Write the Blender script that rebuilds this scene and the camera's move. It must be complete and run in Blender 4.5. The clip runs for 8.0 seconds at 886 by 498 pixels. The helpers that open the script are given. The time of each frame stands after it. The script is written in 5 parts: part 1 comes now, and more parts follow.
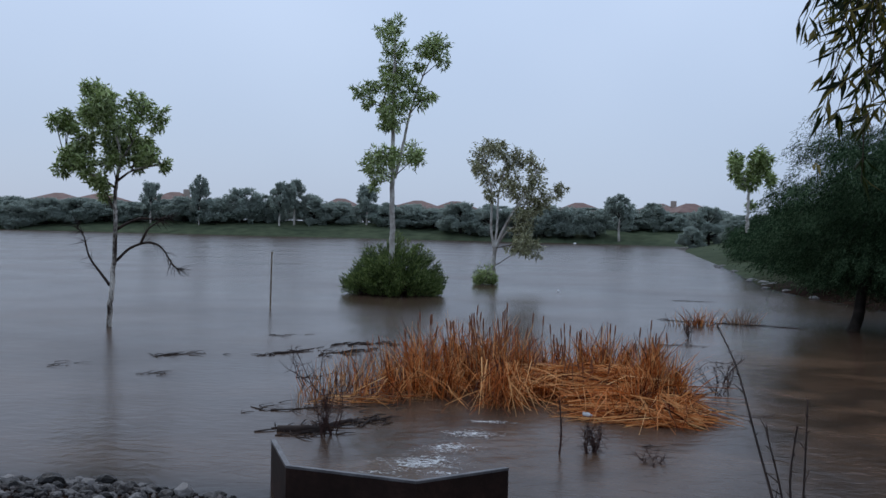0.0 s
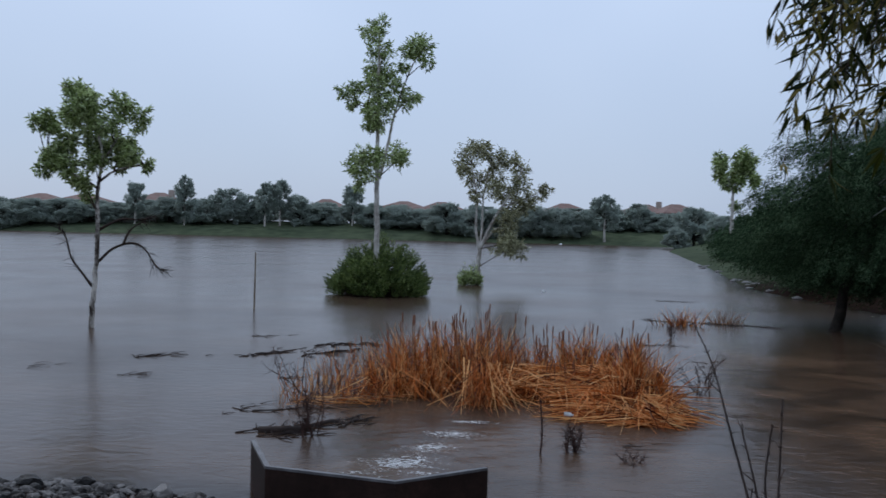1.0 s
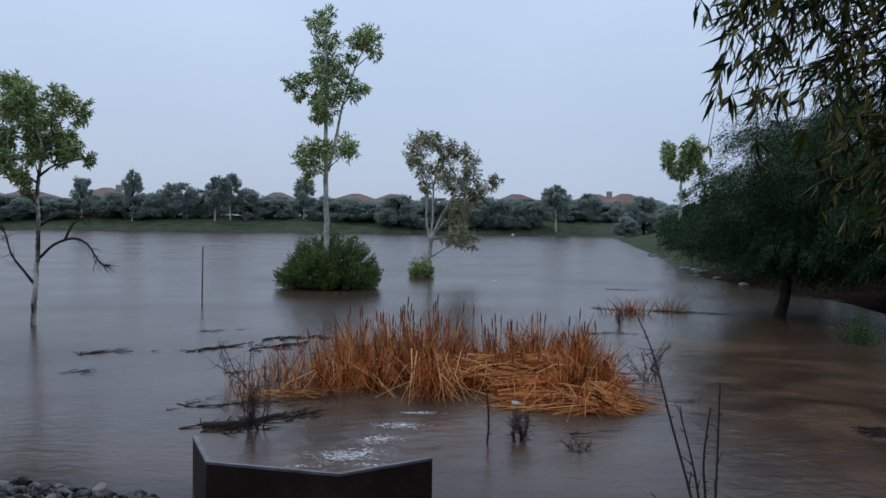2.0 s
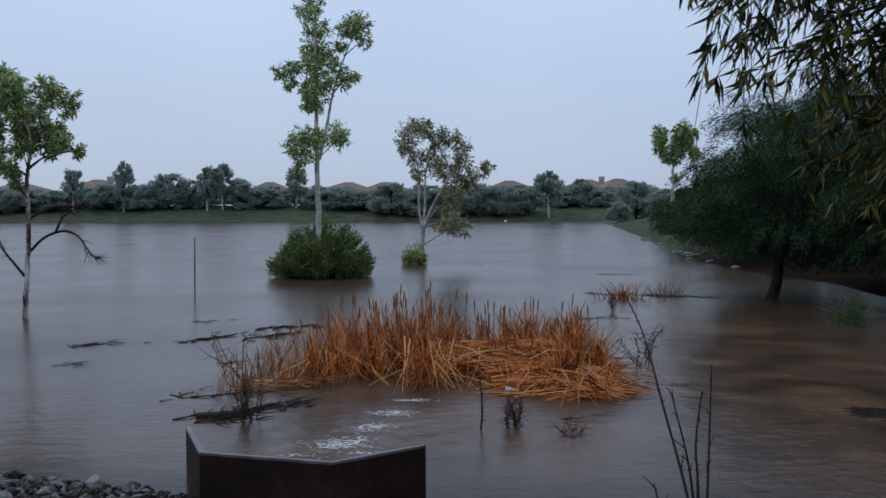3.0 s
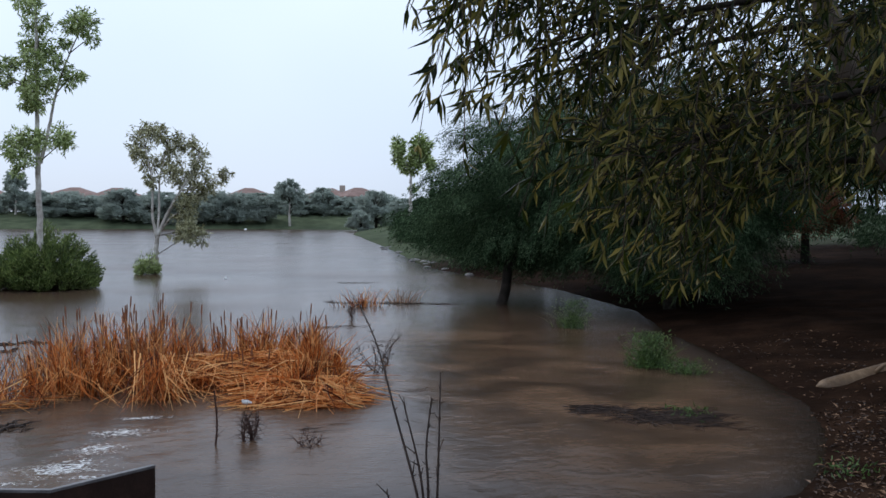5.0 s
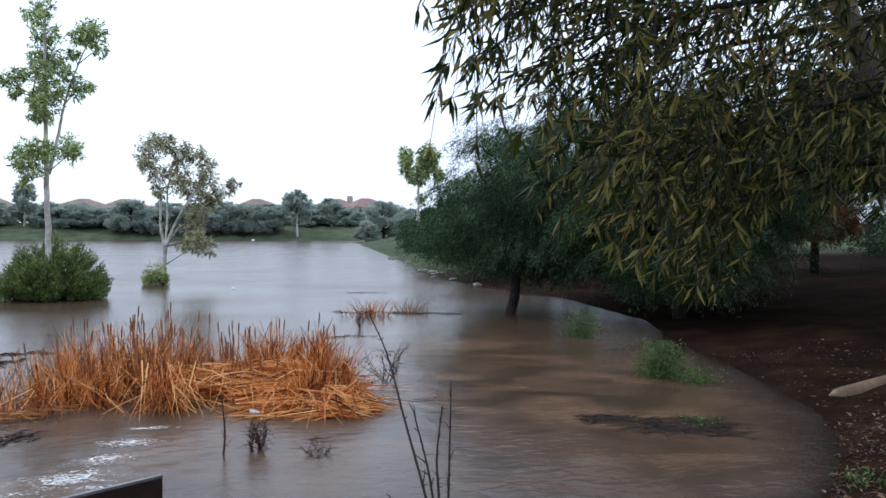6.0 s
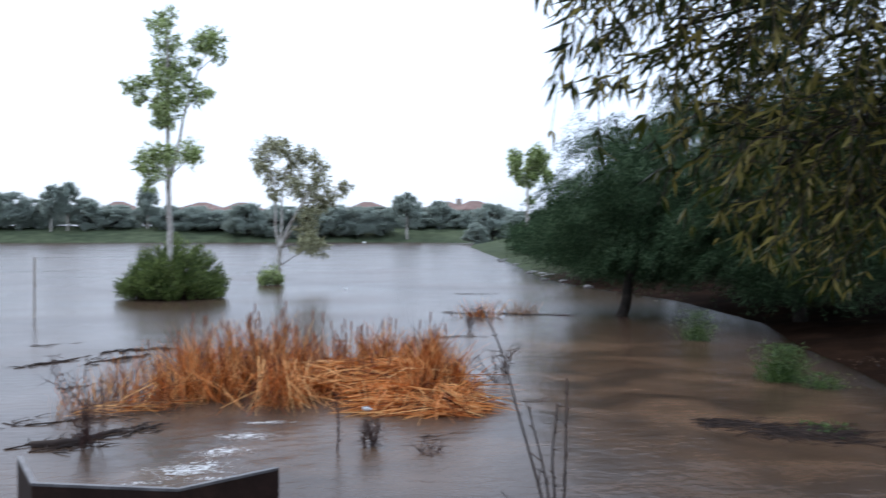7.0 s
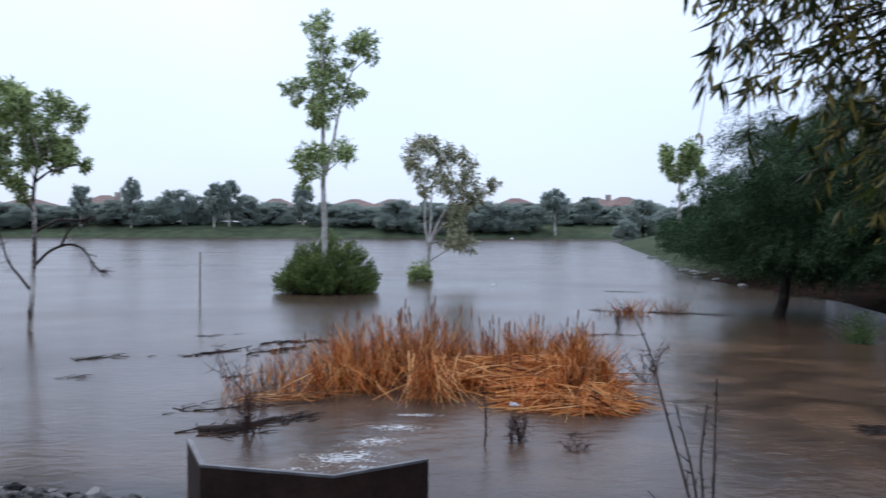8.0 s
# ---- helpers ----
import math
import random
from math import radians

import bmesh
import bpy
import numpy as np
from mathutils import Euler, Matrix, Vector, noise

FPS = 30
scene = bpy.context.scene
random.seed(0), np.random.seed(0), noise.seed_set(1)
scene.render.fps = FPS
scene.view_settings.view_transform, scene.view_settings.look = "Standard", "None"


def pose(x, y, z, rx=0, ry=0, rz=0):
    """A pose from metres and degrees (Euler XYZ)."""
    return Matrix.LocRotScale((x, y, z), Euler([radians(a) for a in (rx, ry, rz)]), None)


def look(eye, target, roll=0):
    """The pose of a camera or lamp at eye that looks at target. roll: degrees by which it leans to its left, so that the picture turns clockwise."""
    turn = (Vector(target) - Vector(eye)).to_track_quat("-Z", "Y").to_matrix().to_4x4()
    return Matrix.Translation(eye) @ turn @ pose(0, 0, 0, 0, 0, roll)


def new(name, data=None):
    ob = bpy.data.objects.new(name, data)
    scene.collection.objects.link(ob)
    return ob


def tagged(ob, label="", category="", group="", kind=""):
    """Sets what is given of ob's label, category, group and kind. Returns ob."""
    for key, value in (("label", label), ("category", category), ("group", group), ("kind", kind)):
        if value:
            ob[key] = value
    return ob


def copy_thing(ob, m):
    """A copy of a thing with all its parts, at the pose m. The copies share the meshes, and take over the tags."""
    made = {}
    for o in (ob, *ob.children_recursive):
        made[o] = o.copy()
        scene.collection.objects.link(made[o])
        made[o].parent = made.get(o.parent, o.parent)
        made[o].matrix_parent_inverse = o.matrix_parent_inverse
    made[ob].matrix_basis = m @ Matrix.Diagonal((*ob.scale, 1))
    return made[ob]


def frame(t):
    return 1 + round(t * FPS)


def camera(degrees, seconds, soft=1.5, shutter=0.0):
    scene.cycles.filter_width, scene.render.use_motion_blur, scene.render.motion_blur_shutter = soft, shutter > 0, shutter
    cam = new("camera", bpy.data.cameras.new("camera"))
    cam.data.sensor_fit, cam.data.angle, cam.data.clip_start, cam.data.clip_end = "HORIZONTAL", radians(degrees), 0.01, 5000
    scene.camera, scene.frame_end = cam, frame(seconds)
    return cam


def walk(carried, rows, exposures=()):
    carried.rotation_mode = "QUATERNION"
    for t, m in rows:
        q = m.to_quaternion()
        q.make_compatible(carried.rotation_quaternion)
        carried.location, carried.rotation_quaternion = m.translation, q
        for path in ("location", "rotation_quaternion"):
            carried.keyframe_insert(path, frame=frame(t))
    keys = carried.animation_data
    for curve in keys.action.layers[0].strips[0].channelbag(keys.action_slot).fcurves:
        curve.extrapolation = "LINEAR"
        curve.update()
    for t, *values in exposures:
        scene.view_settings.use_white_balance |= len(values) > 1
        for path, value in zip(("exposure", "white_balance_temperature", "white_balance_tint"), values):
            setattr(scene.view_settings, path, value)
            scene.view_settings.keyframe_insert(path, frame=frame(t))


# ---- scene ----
cam = camera(49.0, 8.0, soft=1.5, shutter=0.5)
PATH = [
    (0, (0.121, -0.128, 1.985), (-0.096, 1.859, 1.939), 1.3),
    (0.5, (0.132, -0.159, 1.986), (-0.083, 1.829, 1.942), 1.3),
    (1, (0.168, -0.13, 1.984), (-0.021, 1.86, 1.94), 1.3),
    (1.5, (0.214, -0.101, 1.971), (0.105, 1.895, 1.924), 1.2),
    (3, (0.263, -0.066, 1.965), (0.184, 1.93, 1.88), -0.2),
    (3.5, (0.263, -0.077, 1.957), (0.298, 1.92, 1.871), -0.1),
    (4, (0.284, -0.062, 1.971), (0.501, 1.924, 1.887), 0.2),
    (4.5, (0.298, -0.066, 1.977), (0.656, 1.9, 1.898), 0.2),
    (5, (0.304, -0.072, 1.983), (0.75, 1.876, 1.915), 0.2),
    (6.5, (0.301, 0.038, 1.933), (0.696, 1.999, 1.895), -0.1),
    (7, (0.282, 0.063, 1.913), (0.493, 2.051, 1.872), 0.0),
    (7.5, (0.287, 0.012, 1.922), (0.349, 2.01, 1.876), -0.08),
    (8, (0.278, -0.032, 1.928), (0.186, 1.965, 1.879), 0.1),
]
EXPOSURES = [(0.0, 0.03, 6380, 10), (3.0, 0.0, 6380, 10), (3.6, -0.03, 6400, 10), (4.0, -0.03, 6480, 10), (4.5, 0.22, 6700, 10), (5.0, 0.58, 6850, 10), (5.6, 0.96, 6800, 10), (6.5, 1.18, 6760, 10), (7.0, 1.1, 6700, 11), (8.0, 0.76, 6480, 13)]
walk(cam, [(t, look(eye, target, roll)) for t, eye, target, roll in PATH], EXPOSURES)

# ---- sky and light: an even overcast sky with one weak, very soft sun ----
SUN_EL, SUN_AZ = radians(42), radians(-40)
world = bpy.data.worlds.new("overcast_sky")
scene.world = world
world.use_nodes = True
wn, wl = world.node_tree.nodes, world.node_tree.links
background = wn["Background"]
sky = wn.new("ShaderNodeTexSky")
sky.sky_type, sky.sun_disc, sky.sun_elevation, sky.sun_rotation = "NISHITA", False, SUN_EL, SUN_AZ
sky_dim = wn.new("ShaderNodeMix")
sky_dim.data_type, sky_dim.blend_type = "RGBA", "MULTIPLY"
sky_dim.inputs["Factor"].default_value = 1.0
sky_dim.inputs["B"].default_value = (0.1, 0.1, 0.1, 1)
coords = wn.new("ShaderNodeTexCoord")
cloud = wn.new("ShaderNodeTexNoise")
cloud.inputs["Scale"].default_value, cloud.inputs["Detail"].default_value = 1.6, 3.0
cloud_ramp = wn.new("ShaderNodeValToRGB")
cloud_ramp.color_ramp.elements[0].position, cloud_ramp.color_ramp.elements[1].position = 0.3, 0.7
cloud_ramp.color_ramp.elements[0].color = (0.42, 0.53, 0.725, 1)
cloud_ramp.color_ramp.elements[1].color = (0.56, 0.67, 0.865, 1)
sky_mix = wn.new("ShaderNodeMix")
sky_mix.data_type = "RGBA"
sky_mix.inputs["Factor"].default_value = 0.9
wl.new(sky.outputs["Color"], sky_dim.inputs["A"])
wl.new(coords.outputs["Generated"], cloud.inputs["Vector"])
wl.new(cloud.outputs["Fac"], cloud_ramp.inputs["Fac"])
wl.new(sky_dim.outputs["Result"], sky_mix.inputs["A"])
wl.new(cloud_ramp.outputs["Color"], sky_mix.inputs["B"])
height, shade = wn.new("ShaderNodeSeparateXYZ"), wn.new("ShaderNodeMapRange")
shade.inputs["From Max"].default_value, shade.inputs["To Min"].default_value, shade.inputs["To Max"].default_value = 0.3, 0.84, 1.15
sky_fade = wn.new("ShaderNodeVectorMath")
sky_fade.operation = "SCALE"
wl.new(coords.outputs["Generated"], height.inputs[0])
wl.new(height.outputs["Z"], shade.inputs["Value"])
wl.new(sky_mix.outputs["Result"], sky_fade.inputs[0])
wl.new(shade.outputs[0], sky_fade.inputs["Scale"])
wl.new(sky_fade.outputs[0], background.inputs["Color"])
background.inputs["Strength"].default_value = 1.0
sun = new("sun", bpy.data.lights.new("sun", "SUN"))
sun.data.energy, sun.data.angle, sun.data.color = 0.5, radians(30), (1.0, 0.96, 0.9)
sun.matrix_world = look((0, 0, 60), (-60 * math.sin(SUN_AZ) / math.tan(SUN_EL), -60 * math.cos(SUN_AZ) / math.tan(SUN_EL), 0))


# ---- materials ----
def mat(name, colours, rough=0.7, scale=3.0, island=0.0, bump=0.0, bump_scale=40.0, metal=0.0, spec=0.5, through_light=0.0, ior=1.45, stretch=(1, 1, 1), whole=False):
    """Noise over a ramp of colours at two scales, varied from piece to piece, with a fine relief."""
    m = bpy.data.materials.new(name)
    m.use_nodes = True
    n, l = m.node_tree.nodes, m.node_tree.links
    p = n["Principled BSDF"]
    p.inputs["Roughness"].default_value, p.inputs["Metallic"].default_value = rough, metal
    p.inputs["Specular IOR Level"].default_value, p.inputs["IOR"].default_value = spec, ior
    tc, mp = n.new("ShaderNodeTexCoord"), n.new("ShaderNodeMapping")
    mp.inputs["Scale"].default_value = stretch
    l.new(tc.outputs["Object"], mp.inputs["Vector"])
    big, fine = n.new("ShaderNodeTexNoise"), n.new("ShaderNodeTexNoise")
    for node, s in ((big, scale), (fine, scale * 9)):
        node.inputs["Scale"].default_value, node.inputs["Detail"].default_value = s, 4.0
        l.new(mp.outputs["Vector"], node.inputs["Vector"])
    blend = n.new("ShaderNodeMath")
    blend.operation = "MULTIPLY_ADD"
    l.new(fine.outputs["Fac"], blend.inputs[0])
    blend.inputs[1].default_value = 0.4
    shift = n.new("ShaderNodeMath")
    shift.operation = "MULTIPLY_ADD"
    l.new(big.outputs["Fac"], shift.inputs[0])
    shift.inputs[1].default_value, shift.inputs[2].default_value = 1.1, -0.25
    l.new(shift.outputs[0], blend.inputs[2])
    factor = blend.outputs[0]
    if island:
        piece, mixer = n.new("ShaderNodeObjectInfo" if whole else "ShaderNodeNewGeometry"), n.new("ShaderNodeMix")
        mixer.inputs["Factor"].default_value = island
        l.new(factor, mixer.inputs["A"])
        l.new(piece.outputs["Random" if whole else "Random Per Island"], mixer.inputs["B"])
        factor = mixer.outputs["Result"]
    ramp = n.new("ShaderNodeValToRGB")
    while len(ramp.color_ramp.elements) < len(colours):
        ramp.color_ramp.elements.new(0.5)
    for i, c in enumerate(colours):
        e = ramp.color_ramp.elements[i]
        e.position, e.color = 0.2 + 0.6 * i / max(1, len(colours) - 1), (*c, 1)
    l.new(factor, ramp.inputs["Fac"])
    l.new(ramp.outputs["Color"], p.inputs["Base Color"])
    if bump:
        b, grain = n.new("ShaderNodeBump"), n.new("ShaderNodeTexNoise")
        grain.inputs["Scale"].default_value, grain.inputs["Detail"].default_value = bump_scale, 5.0
        l.new(mp.outputs["Vector"], grain.inputs["Vector"])
        l.new(grain.outputs["Fac"], b.inputs["Height"])
        b.inputs["Strength"].default_value, b.inputs["Distance"].default_value = bump, 0.02
        l.new(b.outputs["Normal"], p.inputs["Normal"])
    if through_light:
        t, mx = n.new("ShaderNodeBsdfTranslucent"), n.new("ShaderNodeMixShader")
        mx.inputs[0].default_value = through_light
        l.new(ramp.outputs["Color"], t.inputs["Color"])
        l.new(p.outputs[0], mx.inputs[1])
        l.new(t.outputs[0], mx.inputs[2])
        l.new(mx.outputs[0], n["Material Output"].inputs["Surface"])
    return m


BARK_PALE = mat("pale_mottled_bark", [(0.18, 0.14, 0.11), (0.46, 0.42, 0.37), (0.70, 0.67, 0.62)], 0.8, 5, bump=0.6, bump_scale=30)
BARK_DARK = mat("dark_wet_bark", [(0.010, 0.008, 0.006), (0.025, 0.02, 0.016), (0.05, 0.04, 0.033)], 0.8, 6, bump=0.8, bump_scale=25, spec=0.1)
BARK_MID = mat("brown_twig_bark", [(0.025, 0.018, 0.014), (0.055, 0.038, 0.028), (0.09, 0.062, 0.047)], 0.8, 8, bump=0.5, spec=0.1)
BARK_TAN = mat("tan_smooth_bark", [(0.07, 0.05, 0.04), (0.15, 0.115, 0.09), (0.24, 0.19, 0.15)], 0.6, 7, bump=0.5, bump_scale=30)
BARK_MOTTLED = mat("brown_mottled_bark", [(0.03, 0.02, 0.016), (0.05, 0.036, 0.028), (0.62, 0.57, 0.5), (0.75, 0.71, 0.65)], 0.85, 5, bump=0.6, bump_scale=30, spec=0.2, stretch=(1, 1, 0.5))
LEAF_GUM = mat("gum_leaves", [(0.09, 0.125, 0.033), (0.29, 0.37, 0.115), (0.60, 0.68, 0.36)], 0.3, 1.2, 0.7, through_light=0.42)
LEAF_GREY = mat("grey_green_gum_leaves", [(0.11, 0.105, 0.045), (0.30, 0.295, 0.15), (0.58, 0.57, 0.38)], 0.32, 1.2, 0.7, through_light=0.4)
LEAF_BUSH = mat("bush_leaves", [(0.038, 0.065, 0.017), (0.115, 0.165, 0.045), (0.28, 0.34, 0.115)], 0.4, 2, 0.55, through_light=0.35)
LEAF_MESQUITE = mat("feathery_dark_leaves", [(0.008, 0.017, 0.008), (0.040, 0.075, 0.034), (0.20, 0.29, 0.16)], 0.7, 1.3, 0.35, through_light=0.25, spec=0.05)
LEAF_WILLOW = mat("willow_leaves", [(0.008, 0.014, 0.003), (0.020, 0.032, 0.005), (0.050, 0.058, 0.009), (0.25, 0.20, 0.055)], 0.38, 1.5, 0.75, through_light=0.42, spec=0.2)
LEAF_RUST = mat("rusty_leaves", [(0.12, 0.03, 0.014), (0.26, 0.07, 0.03), (0.16, 0.10, 0.03)], 0.6, 1, 0.6, through_light=0.2)
# far leaves: base colour paled towards grey to hold the distance haze
LEAF_FAR_HAZED = mat("haze_paled_far_leaves", [(0.30, 0.345, 0.305), (0.37, 0.42, 0.37), (0.44, 0.49, 0.425)], 0.9, 0.3, 0.3, through_light=0.58, spec=0.2)
REED = mat("dead_reed_leaves", [(0.06, 0.012, 0.004), (0.34, 0.085, 0.019), (0.66, 0.195, 0.045), (0.88, 0.46, 0.18)], 0.65, 1.5, 0.8, through_light=0.25, spec=0.15)
REED_DULL = mat("weathered_reed_leaves", [(0.15, 0.06, 0.03), (0.32, 0.15, 0.07), (0.42, 0.24, 0.13)], 0.7, 1.5, 0.8, through_light=0.15, spec=0.15)
STRAW = mat("bleached_straw", [(0.40, 0.12, 0.03), (0.70, 0.27, 0.075), (0.88, 0.50, 0.21)], 0.6, 2, 0.8, through_light=0.2, spec=0.2)
SEED = mat("reed_seed_heads", [(0.09, 0.03, 0.014), (0.2, 0.07, 0.03), (0.32, 0.15, 0.07)], 0.9, 20, 0.5, bump=0.6, bump_scale=120)
DEBRIS = mat("soaked_debris", [(0.015, 0.010, 0.009), (0.035, 0.024, 0.02), (0.075, 0.048, 0.036)], 0.7, 6, 0.5, bump=0.5, spec=0.15)
WEED = mat("dead_weed_stems", [(0.022, 0.012, 0.010), (0.055, 0.029, 0.024), (0.11, 0.062, 0.052)], 0.8, 6, 0.4, spec=0.1)
GRASS = mat("wet_grass", [(0.03, 0.06, 0.015), (0.07, 0.13, 0.03), (0.13, 0.2, 0.06)], 0.55, 3, 0.6, through_light=0.25)
ROCK = mat("wet_grey_rock", [(0.008, 0.006, 0.005), (0.016, 0.012, 0.010), (0.035, 0.028, 0.024), (0.21, 0.19, 0.175)], 0.45, 1.1, 0.85, bump=0.8, bump_scale=6, spec=0.3, whole=True)
GRAVEL = mat("wet_gravel", [(0.010, 0.007, 0.006), (0.03, 0.023, 0.02), (0.14, 0.12, 0.11)], 0.5, 3, 0.9, bump=0.8, bump_scale=18, spec=0.2)
ROCK_PALE = mat("pale_wet_rock", [(0.08, 0.075, 0.07), (0.16, 0.15, 0.14), (0.28, 0.26, 0.25)], 0.5, 3, bump=0.8, bump_scale=18)
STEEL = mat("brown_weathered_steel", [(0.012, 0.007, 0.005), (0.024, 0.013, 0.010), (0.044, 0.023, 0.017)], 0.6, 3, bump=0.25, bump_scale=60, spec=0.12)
# rim colour: the same wet plates, with the sky's pale sheen painted in
STEEL_RIM = mat("wet_sky_sheen_steel_edge", [(0.05, 0.043, 0.043), (0.10, 0.092, 0.092), (0.17, 0.16, 0.16)], 0.45, 6, bump=0.3, bump_scale=60)
LITTER = mat("leaf_litter", [(0.025, 0.012, 0.007), (0.07, 0.033, 0.017), (0.22, 0.12, 0.062)], 0.6, 6, 0.9)
WOOD = mat("weathered_wood", [(0.10, 0.07, 0.05), (0.2, 0.15, 0.10), (0.3, 0.23, 0.16)], 0.7, 4, bump=0.6, bump_scale=30, stretch=(4, 4, 0.6))
LOG = mat("peeled_log", [(0.07, 0.042, 0.025), (0.18, 0.11, 0.06), (0.36, 0.25, 0.16)], 0.6, 3, bump=0.6, bump_scale=20)
STUCCO = mat("beige_stucco", [(0.3, 0.24, 0.2), (0.4, 0.33, 0.28), (0.48, 0.41, 0.36)], 0.9, 0.4, bump=0.2)
TILES = mat("clay_roof_tiles", [(0.15, 0.085, 0.07), (0.21, 0.125, 0.10), (0.27, 0.17, 0.145)], 0.8, 0.6, bump=0.6, bump_scale=6)
PANE = mat("dark_window_glass", [(0.02, 0.022, 0.025), (0.03, 0.032, 0.036)], 0.1, 1)
CONCRETE = mat("pale_concrete", [(0.2, 0.2, 0.2), (0.32, 0.31, 0.3), (0.42, 0.41, 0.4)], 0.8, 2, bump=0.3)
PLASTIC = mat("white_plastic", [(0.6, 0.6, 0.58), (0.75, 0.75, 0.74), (0.82, 0.82, 0.82)], 0.4, 8)


def ground_material():
    """Dark muddy bank by the water, rough grass further off."""
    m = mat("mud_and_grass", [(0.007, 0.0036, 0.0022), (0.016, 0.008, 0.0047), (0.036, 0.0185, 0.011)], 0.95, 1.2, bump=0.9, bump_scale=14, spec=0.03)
    n, l = m.node_tree.nodes, m.node_tree.links
    p = n["Principled BSDF"]
    mud = p.inputs["Base Color"].links[0].from_socket
    tc, sep = n.new("ShaderNodeTexCoord"), n.new("ShaderNodeSeparateXYZ")
    l.new(tc.outputs["Object"], sep.inputs[0])
    patch = n.new("ShaderNodeTexNoise")
    patch.inputs["Scale"].default_value, patch.inputs["Detail"].default_value = 0.25, 5
    l.new(tc.outputs["Object"], patch.inputs["Vector"])
    reach = n.new("ShaderNodeMath")
    reach.operation = "MULTIPLY_ADD"
    l.new(patch.outputs["Fac"], reach.inputs[0])
    reach.inputs[1].default_value = 14.0
    l.new(sep.outputs["Y"], reach.inputs[2])
    far = n.new("ShaderNodeMapRange")
    far.inputs["From Min"].default_value, far.inputs["From Max"].default_value = 42, 54
    l.new(reach.outputs[0], far.inputs["Value"])
    blades = n.new("ShaderNodeTexNoise")
    blades.inputs["Scale"].default_value, blades.inputs["Detail"].default_value = 0.6, 8
    l.new(tc.outputs["Object"], blades.inputs["Vector"])
    green = n.new("ShaderNodeValToRGB")
    green.color_ramp.elements[0].position, green.color_ramp.elements[1].position = 0.3, 0.7
    green.color_ramp.elements[0].color, green.color_ramp.elements[1].color = (0.045, 0.058, 0.034, 1), (0.095, 0.115, 0.066, 1)
    l.new(blades.outputs["Fac"], green.inputs["Fac"])
    mixer = n.new("ShaderNodeMix")
    mixer.data_type = "RGBA"
    l.new(far.outputs[0], mixer.inputs["Factor"])
    l.new(mud, mixer.inputs["A"])
    l.new(green.outputs["Color"], mixer.inputs["B"])
    l.new(mixer.outputs["Result"], p.inputs["Base Color"])
    return m


def water_material():
    """Silty flood water: opaque brown body with swirls of silt in the current, rippled shiny skin, the dark bed showing where it is shallow."""
    m = mat("silty_water", [(0.045, 0.0275, 0.0185), (0.065, 0.040, 0.0265), (0.096, 0.060, 0.040)], 0.2, 0.35, ior=1.33, spec=0.15, stretch=(0.7, 1, 1))
    n, l = m.node_tree.nodes, m.node_tree.links
    p = n["Principled BSDF"]
    silt = p.inputs["Base Color"].links[0].from_socket
    tc = n.new("ShaderNodeTexCoord")

    def fold(a, b, factor, tone):
        mixer = n.new("ShaderNodeMix")
        mixer.data_type, mixer.blend_type = "RGBA", tone
        l.new(factor, mixer.inputs["Factor"])
        l.new(a, mixer.inputs["A"])
        if isinstance(b, tuple):
            mixer.inputs["B"].default_value = b
        else:
            l.new(b, mixer.inputs["B"])
        return mixer.outputs["Result"]

    swirl, tint, current, shallow = n.new("ShaderNodeTexNoise"), n.new("ShaderNodeValToRGB"), n.new("ShaderNodeAttribute"), n.new("ShaderNodeAttribute")
    swirl.inputs["Scale"].default_value, swirl.inputs["Detail"].default_value, swirl.inputs["Distortion"].default_value = 0.8, 6.0, 0.9
    l.new(tc.outputs["Object"], swirl.inputs["Vector"])
    for element, at, c in zip(tint.color_ramp.elements, (0.38, 0.62), ((0.85, 0.82, 0.78, 1), (2.1, 1.95, 1.75, 1))):
        element.position, element.color = at, c
    l.new(swirl.outputs["Fac"], tint.inputs["Fac"])
    current.attribute_name, shallow.attribute_name = "current", "shallow"
    body = fold(silt, tint.outputs["Color"], current.outputs["Fac"], "MULTIPLY")
    l.new(fold(body, (0.018, 0.010, 0.006, 1), shallow.outputs["Fac"], "MIX"), p.inputs["Base Color"])
    wind, gloss = n.new("ShaderNodeTexNoise"), n.new("ShaderNodeMapRange")
    wind.inputs["Scale"].default_value, wind.inputs["Detail"].default_value = 0.18, 4.0
    l.new(tc.outputs["Object"], wind.inputs["Vector"])
    gloss.inputs["From Min"].default_value, gloss.inputs["From Max"].default_value = 0.35, 0.65
    gloss.inputs["To Min"].default_value, gloss.inputs["To Max"].default_value = 0.16, 0.27
    l.new(wind.outputs["Fac"], gloss.inputs["Value"])
    l.new(gloss.outputs[0], p.inputs["Roughness"])
    normal = None
    for s, stretch, strength, dist in ((0.9, (1, 1.3, 1), 0.08, 0.10), (5.0, (1, 1.5, 1), 0.22, 0.03), (19.0, (1, 1.3, 1), 0.10, 0.008)):
        mp, w, b = n.new("ShaderNodeMapping"), n.new("ShaderNodeTexNoise"), n.new("ShaderNodeBump")
        mp.inputs["Scale"].default_value = stretch
        w.inputs["Scale"].default_value, w.inputs["Detail"].default_value, w.inputs["Distortion"].default_value = s, 2, 0.6
        l.new(tc.outputs["Object"], mp.inputs["Vector"])
        l.new(mp.outputs["Vector"], w.inputs["Vector"])
        l.new(w.outputs["Fac"], b.inputs["Height"])
        b.inputs["Strength"].default_value, b.inputs["Distance"].default_value = strength, dist
        if normal:
            l.new(normal, b.inputs["Normal"])
        normal = b.outputs["Normal"]
    l.new(normal, p.inputs["Normal"])
    return m


GROUND, WATER = ground_material(), water_material()


